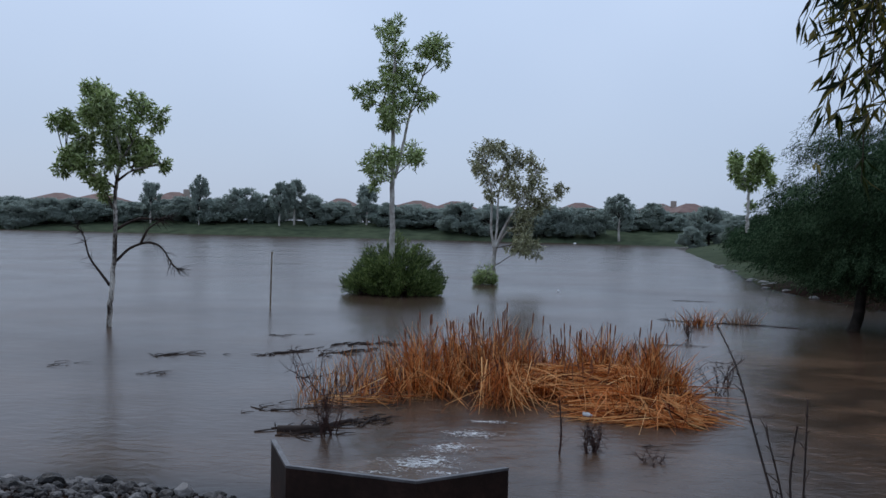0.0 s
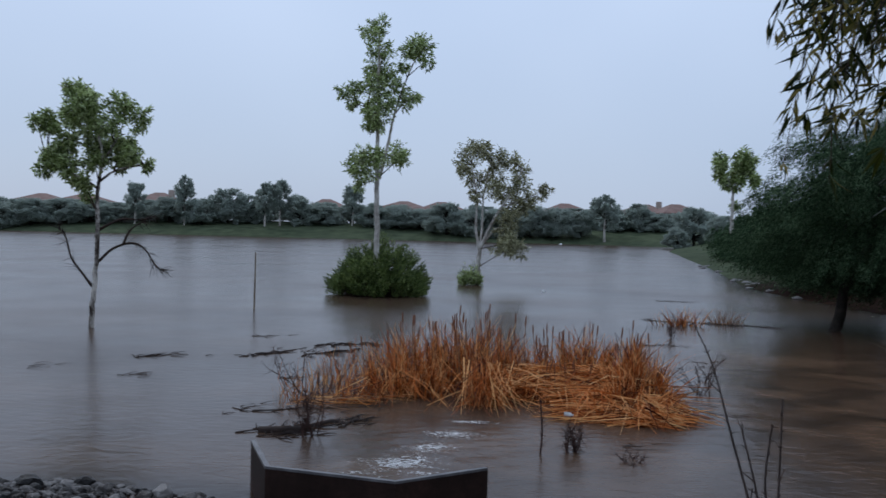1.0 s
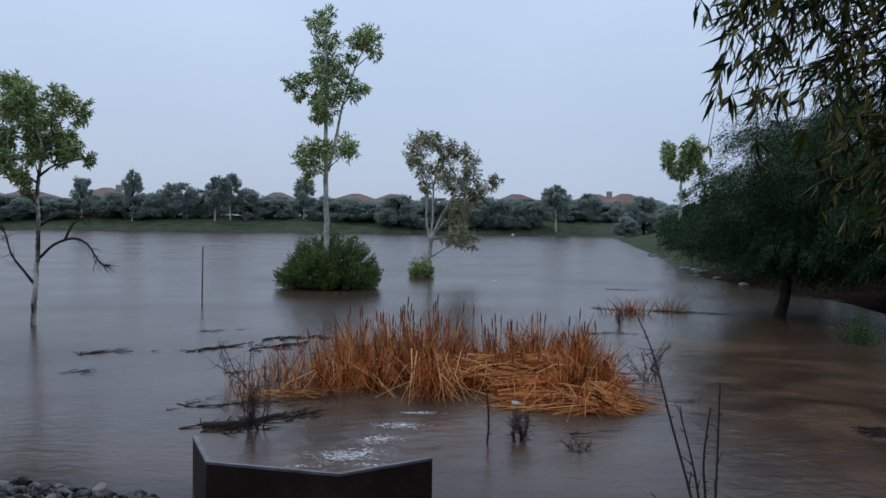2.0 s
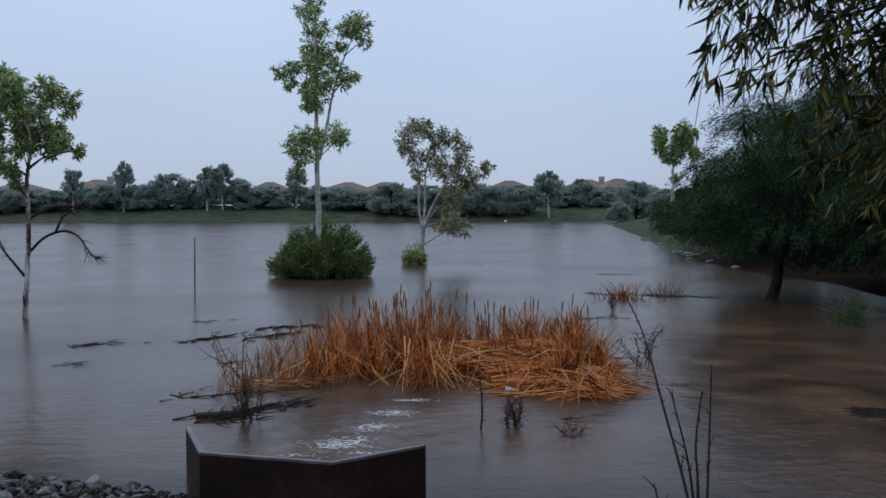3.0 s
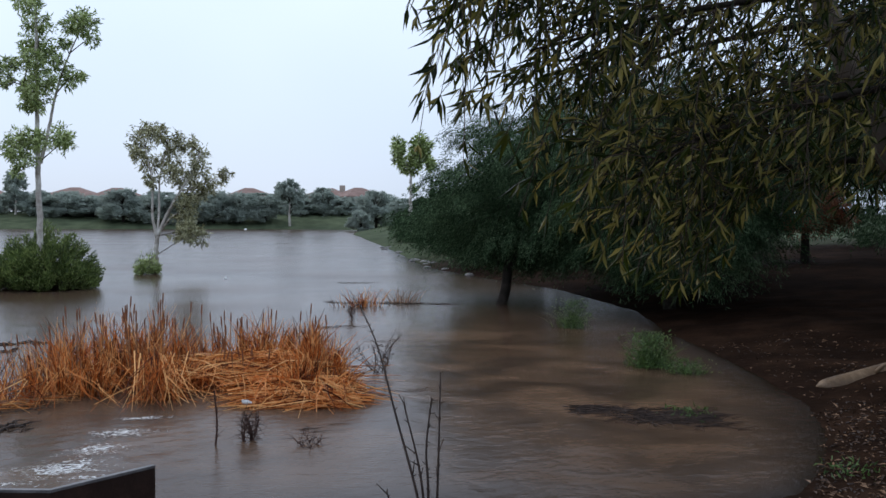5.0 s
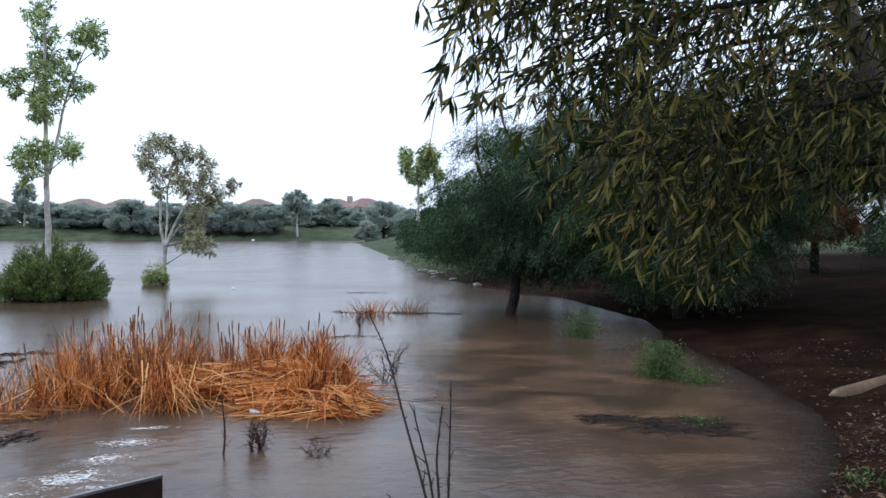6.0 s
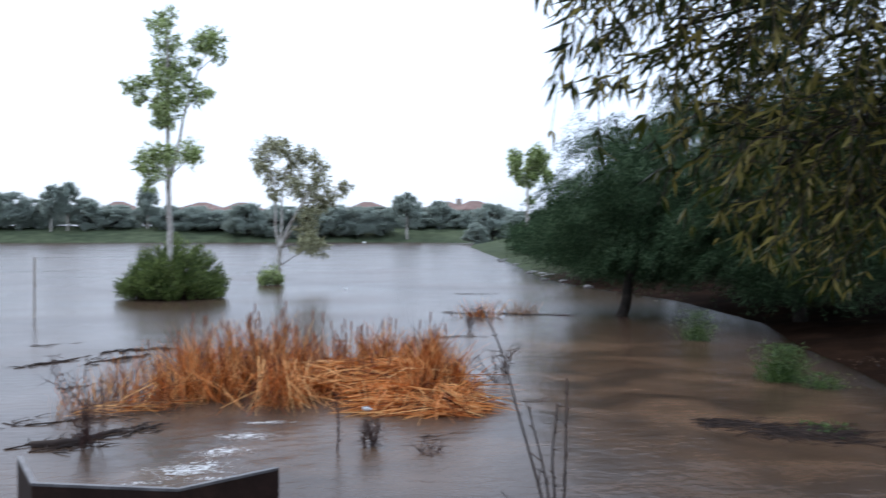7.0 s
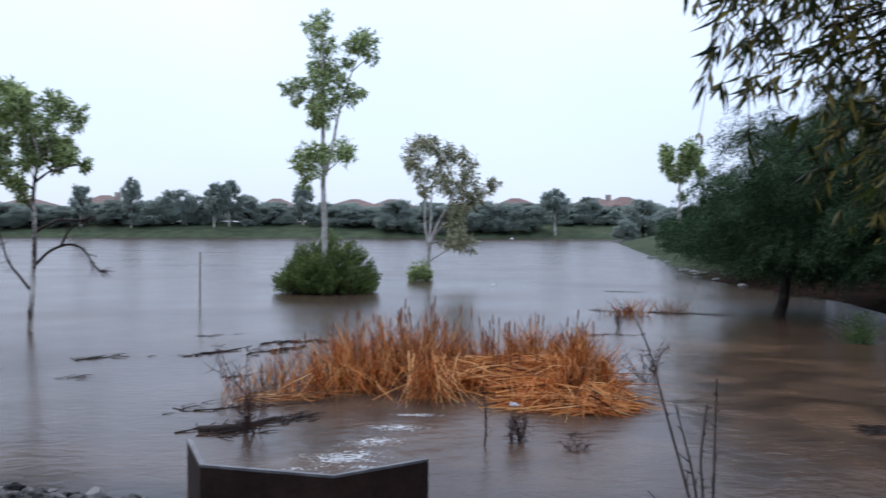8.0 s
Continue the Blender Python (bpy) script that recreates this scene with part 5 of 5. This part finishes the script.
# ---- far bank: trees and houses ----
def far_tree(kind_of, seed):
    """A tree one unit high and one unit wide, to be copied and scaled."""
    rng = random.Random(seed)
    tall = kind_of == "tall"
    label = "slim haze-paled grey-green tree with a pale trunk on the far bank" if tall else "dense haze-paled grey-green tree leafy to the ground on the far bank"
    tree = thing("bank_tree", (0, 0, 0), label, "tree", "trees on the far bank")
    s = Shape()
    s.tube([(0, 0, -0.05), (0.02, 0, 0.25), (-0.01, 0.01, 0.6)], [0.034, 0.026, 0.014], 6)
    part("trunk", s, BARK_PALE if tall else BARK_DARK, tree)
    leaves, twigs = Shape(), Shape()
    spots = []
    if tall:
        for _ in range(26):
            z = rng.uniform(0.34, 0.92)
            wide = 0.34 * math.sin(math.pi * min(0.95, (z - 0.22) / 0.8))
            a, q = rng.uniform(0, 6.28), math.sqrt(rng.random())
            spots.append((wide * q * math.cos(a), wide * q * math.sin(a), z, rng.uniform(0.06, 0.13)))
        spots += [(rng.gauss(0, 0.05), 0, 0.92, 0.07), (0.16, 0, 0.86, 0.08)]
    else:
        for _ in range(58):
            z = rng.uniform(0.06, 0.9)
            wide = 0.46 * math.sqrt(max(0.05, 1 - ((z - 0.38) / 0.58) ** 2))
            a, q = rng.uniform(0, 6.28), math.sqrt(rng.uniform(0.15, 1))
            spots.append((wide * q * math.cos(a), wide * q * math.sin(a), z, rng.uniform(0.08, 0.17)))
        spots += [(rng.gauss(0, 0.1), 0, 0.9, 0.09), (rng.gauss(0, 0.16), 0, 0.84, 0.1)]
    for x, y, z, r in spots:
        c = Vector((x, y, z))
        twigs.tube([(0, 0, min(0.6, z * 0.7)), (c.x * 0.5, c.y * 0.5, z * 0.9), c], [0.01, 0.007, 0.004], 4)
        clump(leaves, twigs, rng, c, r, 200 if tall else 230, 0.05, 0.028, 0.3)
    tagged(part("twig_mass", twigs, BARK_DARK, tree), kind="stuff")
    tagged(part("crown", leaves, LEAF_FAR_HAZED, tree), kind="stuff")
    return tree


# place, height of the top, distance and width of the trees along the far bank
FAR_ROUND = [(-90.5, 5.0, 147, 7), (-84.5, 4.8, 146, 7), (-80.6, 5.2, 149, 7), (-76.4, 5.3, 151, 7), (-72.0, 5.2, 152, 7), (-67.7, 5.0, 152, 6.5), (-59.2, 5.9, 153, 6), (-53.2, 5.8, 151, 6.5), (-49.0, 7.7, 152, 6.5),
             (-45.6, 6.6, 153, 6), (-37.4, 6.6, 152, 6), (-33.3, 5.0, 152, 5.5), (-25.6, 5.7, 152, 6), (-21.7, 5.3, 150, 6.5), (-17.8, 4.6, 150, 6), (-13.2, 5.7, 145, 6.5), (-9.0, 5.6, 144.5, 6.5), (-4.8, 5.3, 144, 6.5),
             (-0.6, 5.4, 144, 6.5), (3.1, 5.3, 144, 6), (6.8, 5.0, 145, 5.5), (15.9, 6.5, 152, 4.6), (12.5, 4.6, 152, 6), (18.6, 4.4, 150, 5), (20.0, 5.4, 125, 5.6), (21.8, 4.2, 115, 4), (17.5, 2.6, 121, 3.4)]
FAR_TALL = [(-64.1, 8.1, 151, 5.6), (-55.6, 9.7, 150, 4.2), (-42.2, 8.4, 149, 5.2), (-40.0, 9.1, 150, 5.2), (-28.8, 8.3, 152, 5.8), (10.1, 7.5, 142, 6.2)]


def plant_far_trees():
    rng = random.Random(141)
    behind = [(x + rng.uniform(-1, 1), rng.uniform(4.9, 5.8), 157 + rng.uniform(-1, 2), rng.uniform(6, 8)) for x in np.arange(-104, 27, 4.3)]
    for kind_of, rows in (("round", FAR_ROUND + behind), ("tall", FAR_TALL)):
        protos = [far_tree(kind_of, 150 + k + (10 if kind_of == "tall" else 0)) for k in range(4)]
        for i, (x, top, y, wide) in enumerate(rows):
            g = ground_at(x, y) - 0.1
            tree = protos[i] if i < 4 else copy_thing(protos[i % 4], Matrix.Identity(4))
            tree.matrix_basis = Matrix.LocRotScale((x, y, g), Euler((0, 0, rng.uniform(0, 6.28))), (wide, wide, max(2.5, top - g)))


plant_far_trees()


def hedge():
    """Low growth that closes the far bank between the trees."""
    rng = random.Random(161)
    growth = thing("undergrowth", (-30, 152, 1.5), "dark low undergrowth between the trees on the far bank", "bushes", kind="stuff")
    o = growth.location
    leaves, twigs = Shape(), Shape()
    for x in np.arange(-104, 26, 1.5):
        for _ in range(3):
            r = rng.uniform(0.7, 1.2)
            x2, y2 = x + rng.gauss(0, 0.8), 154 + rng.uniform(-1.5, 4)
            clump(leaves, twigs, rng, Vector((x2, y2, ground_at(x2, y2) + rng.uniform(0.3, 1.4))) - o, r, 110, 0.3, 0.17, 0.2, 1.2)
    tagged(part("twig_mass", twigs, BARK_DARK, growth), kind="stuff")
    part("foliage", leaves, LEAF_FAR_HAZED, growth)


hedge()


def house(x, y, top, wide, turn, chimney):
    """A stuccoed house under a hipped tile roof, with windows and a chimney."""
    g = ground_at(x, y)
    h = thing("house", (x, y, g), "beige stuccoed house with a hipped clay tile roof behind the trees", "house", "houses on the far bank")
    h.rotation_euler = (0, 0, turn)
    full = max(4.5, top - g)
    eaves, deep = full - 1.8, 8.0
    s = Shape()
    s.box((-wide / 2, -deep / 2, -0.5), (wide / 2, deep / 2, eaves))
    part("wall", s, STUCCO, h)
    s = Shape()
    a, b, k = wide / 2 + 0.6, deep / 2 + 0.6, max(0.8, wide / 2 - deep / 2)
    s.v = [Vector(v) for v in ((-a, -b, eaves), (a, -b, eaves), (a, b, eaves), (-a, b, eaves), (-a, -b, eaves + 0.2), (a, -b, eaves + 0.2), (a, b, eaves + 0.2), (-a, b, eaves + 0.2), (-k, 0, full), (k, 0, full))]
    s.f = [(3, 2, 1, 0), (0, 1, 5, 4), (1, 2, 6, 5), (2, 3, 7, 6), (3, 0, 4, 7), (4, 5, 9, 8), (5, 6, 9), (6, 7, 8, 9), (7, 4, 8)]
    roof = part("roof", s, TILES, h)
    if chimney:
        s = Shape()
        s.box((wide * 0.28, -0.5, full - 1.4), (wide * 0.28 + 0.9, 0.4, full + 0.5))
        part("chimney", s, STUCCO, roof, "stuccoed chimney")
    for wx in (-wide * 0.3, 0.0, wide * 0.3):
        s = Shape()
        s.box((wx - 0.75, -deep / 2 - 0.06, eaves - 2.0), (wx + 0.75, -deep / 2 + 0.02, eaves - 0.7))
        w = part("window", s, CONCRETE, h)
        s = Shape()
        s.box((wx - 0.62, -deep / 2 - 0.08, eaves - 1.88), (wx + 0.62, -deep / 2 - 0.065, eaves - 0.82))
        part("pane", s, PANE, w)


HOUSES = [(-92.4, 4.9, 175, 9.0, 0.1), (-86.5, 5.3, 180, 8.5, -0.2), (-65.6, 5.0, 165, 6.0, 0.05), (-38.7, 6.5, 178, 6.5, 0.3), (-24.7, 5.8, 182, 8.5, -0.15),
          (-18.0, 6.0, 186, 8.5, 0.1), (5.3, 6.2, 178, 7.0, 0.2), (19.6, 5.9, 178, 7.5, -0.3), (24.2, 5.5, 172, 6.0, 0.2)]
for k, (hx, hy_top, hy, hw, hturn) in enumerate(HOUSES):
    house(hx, hy, hy_top, hw, hturn, k in (2, 7))

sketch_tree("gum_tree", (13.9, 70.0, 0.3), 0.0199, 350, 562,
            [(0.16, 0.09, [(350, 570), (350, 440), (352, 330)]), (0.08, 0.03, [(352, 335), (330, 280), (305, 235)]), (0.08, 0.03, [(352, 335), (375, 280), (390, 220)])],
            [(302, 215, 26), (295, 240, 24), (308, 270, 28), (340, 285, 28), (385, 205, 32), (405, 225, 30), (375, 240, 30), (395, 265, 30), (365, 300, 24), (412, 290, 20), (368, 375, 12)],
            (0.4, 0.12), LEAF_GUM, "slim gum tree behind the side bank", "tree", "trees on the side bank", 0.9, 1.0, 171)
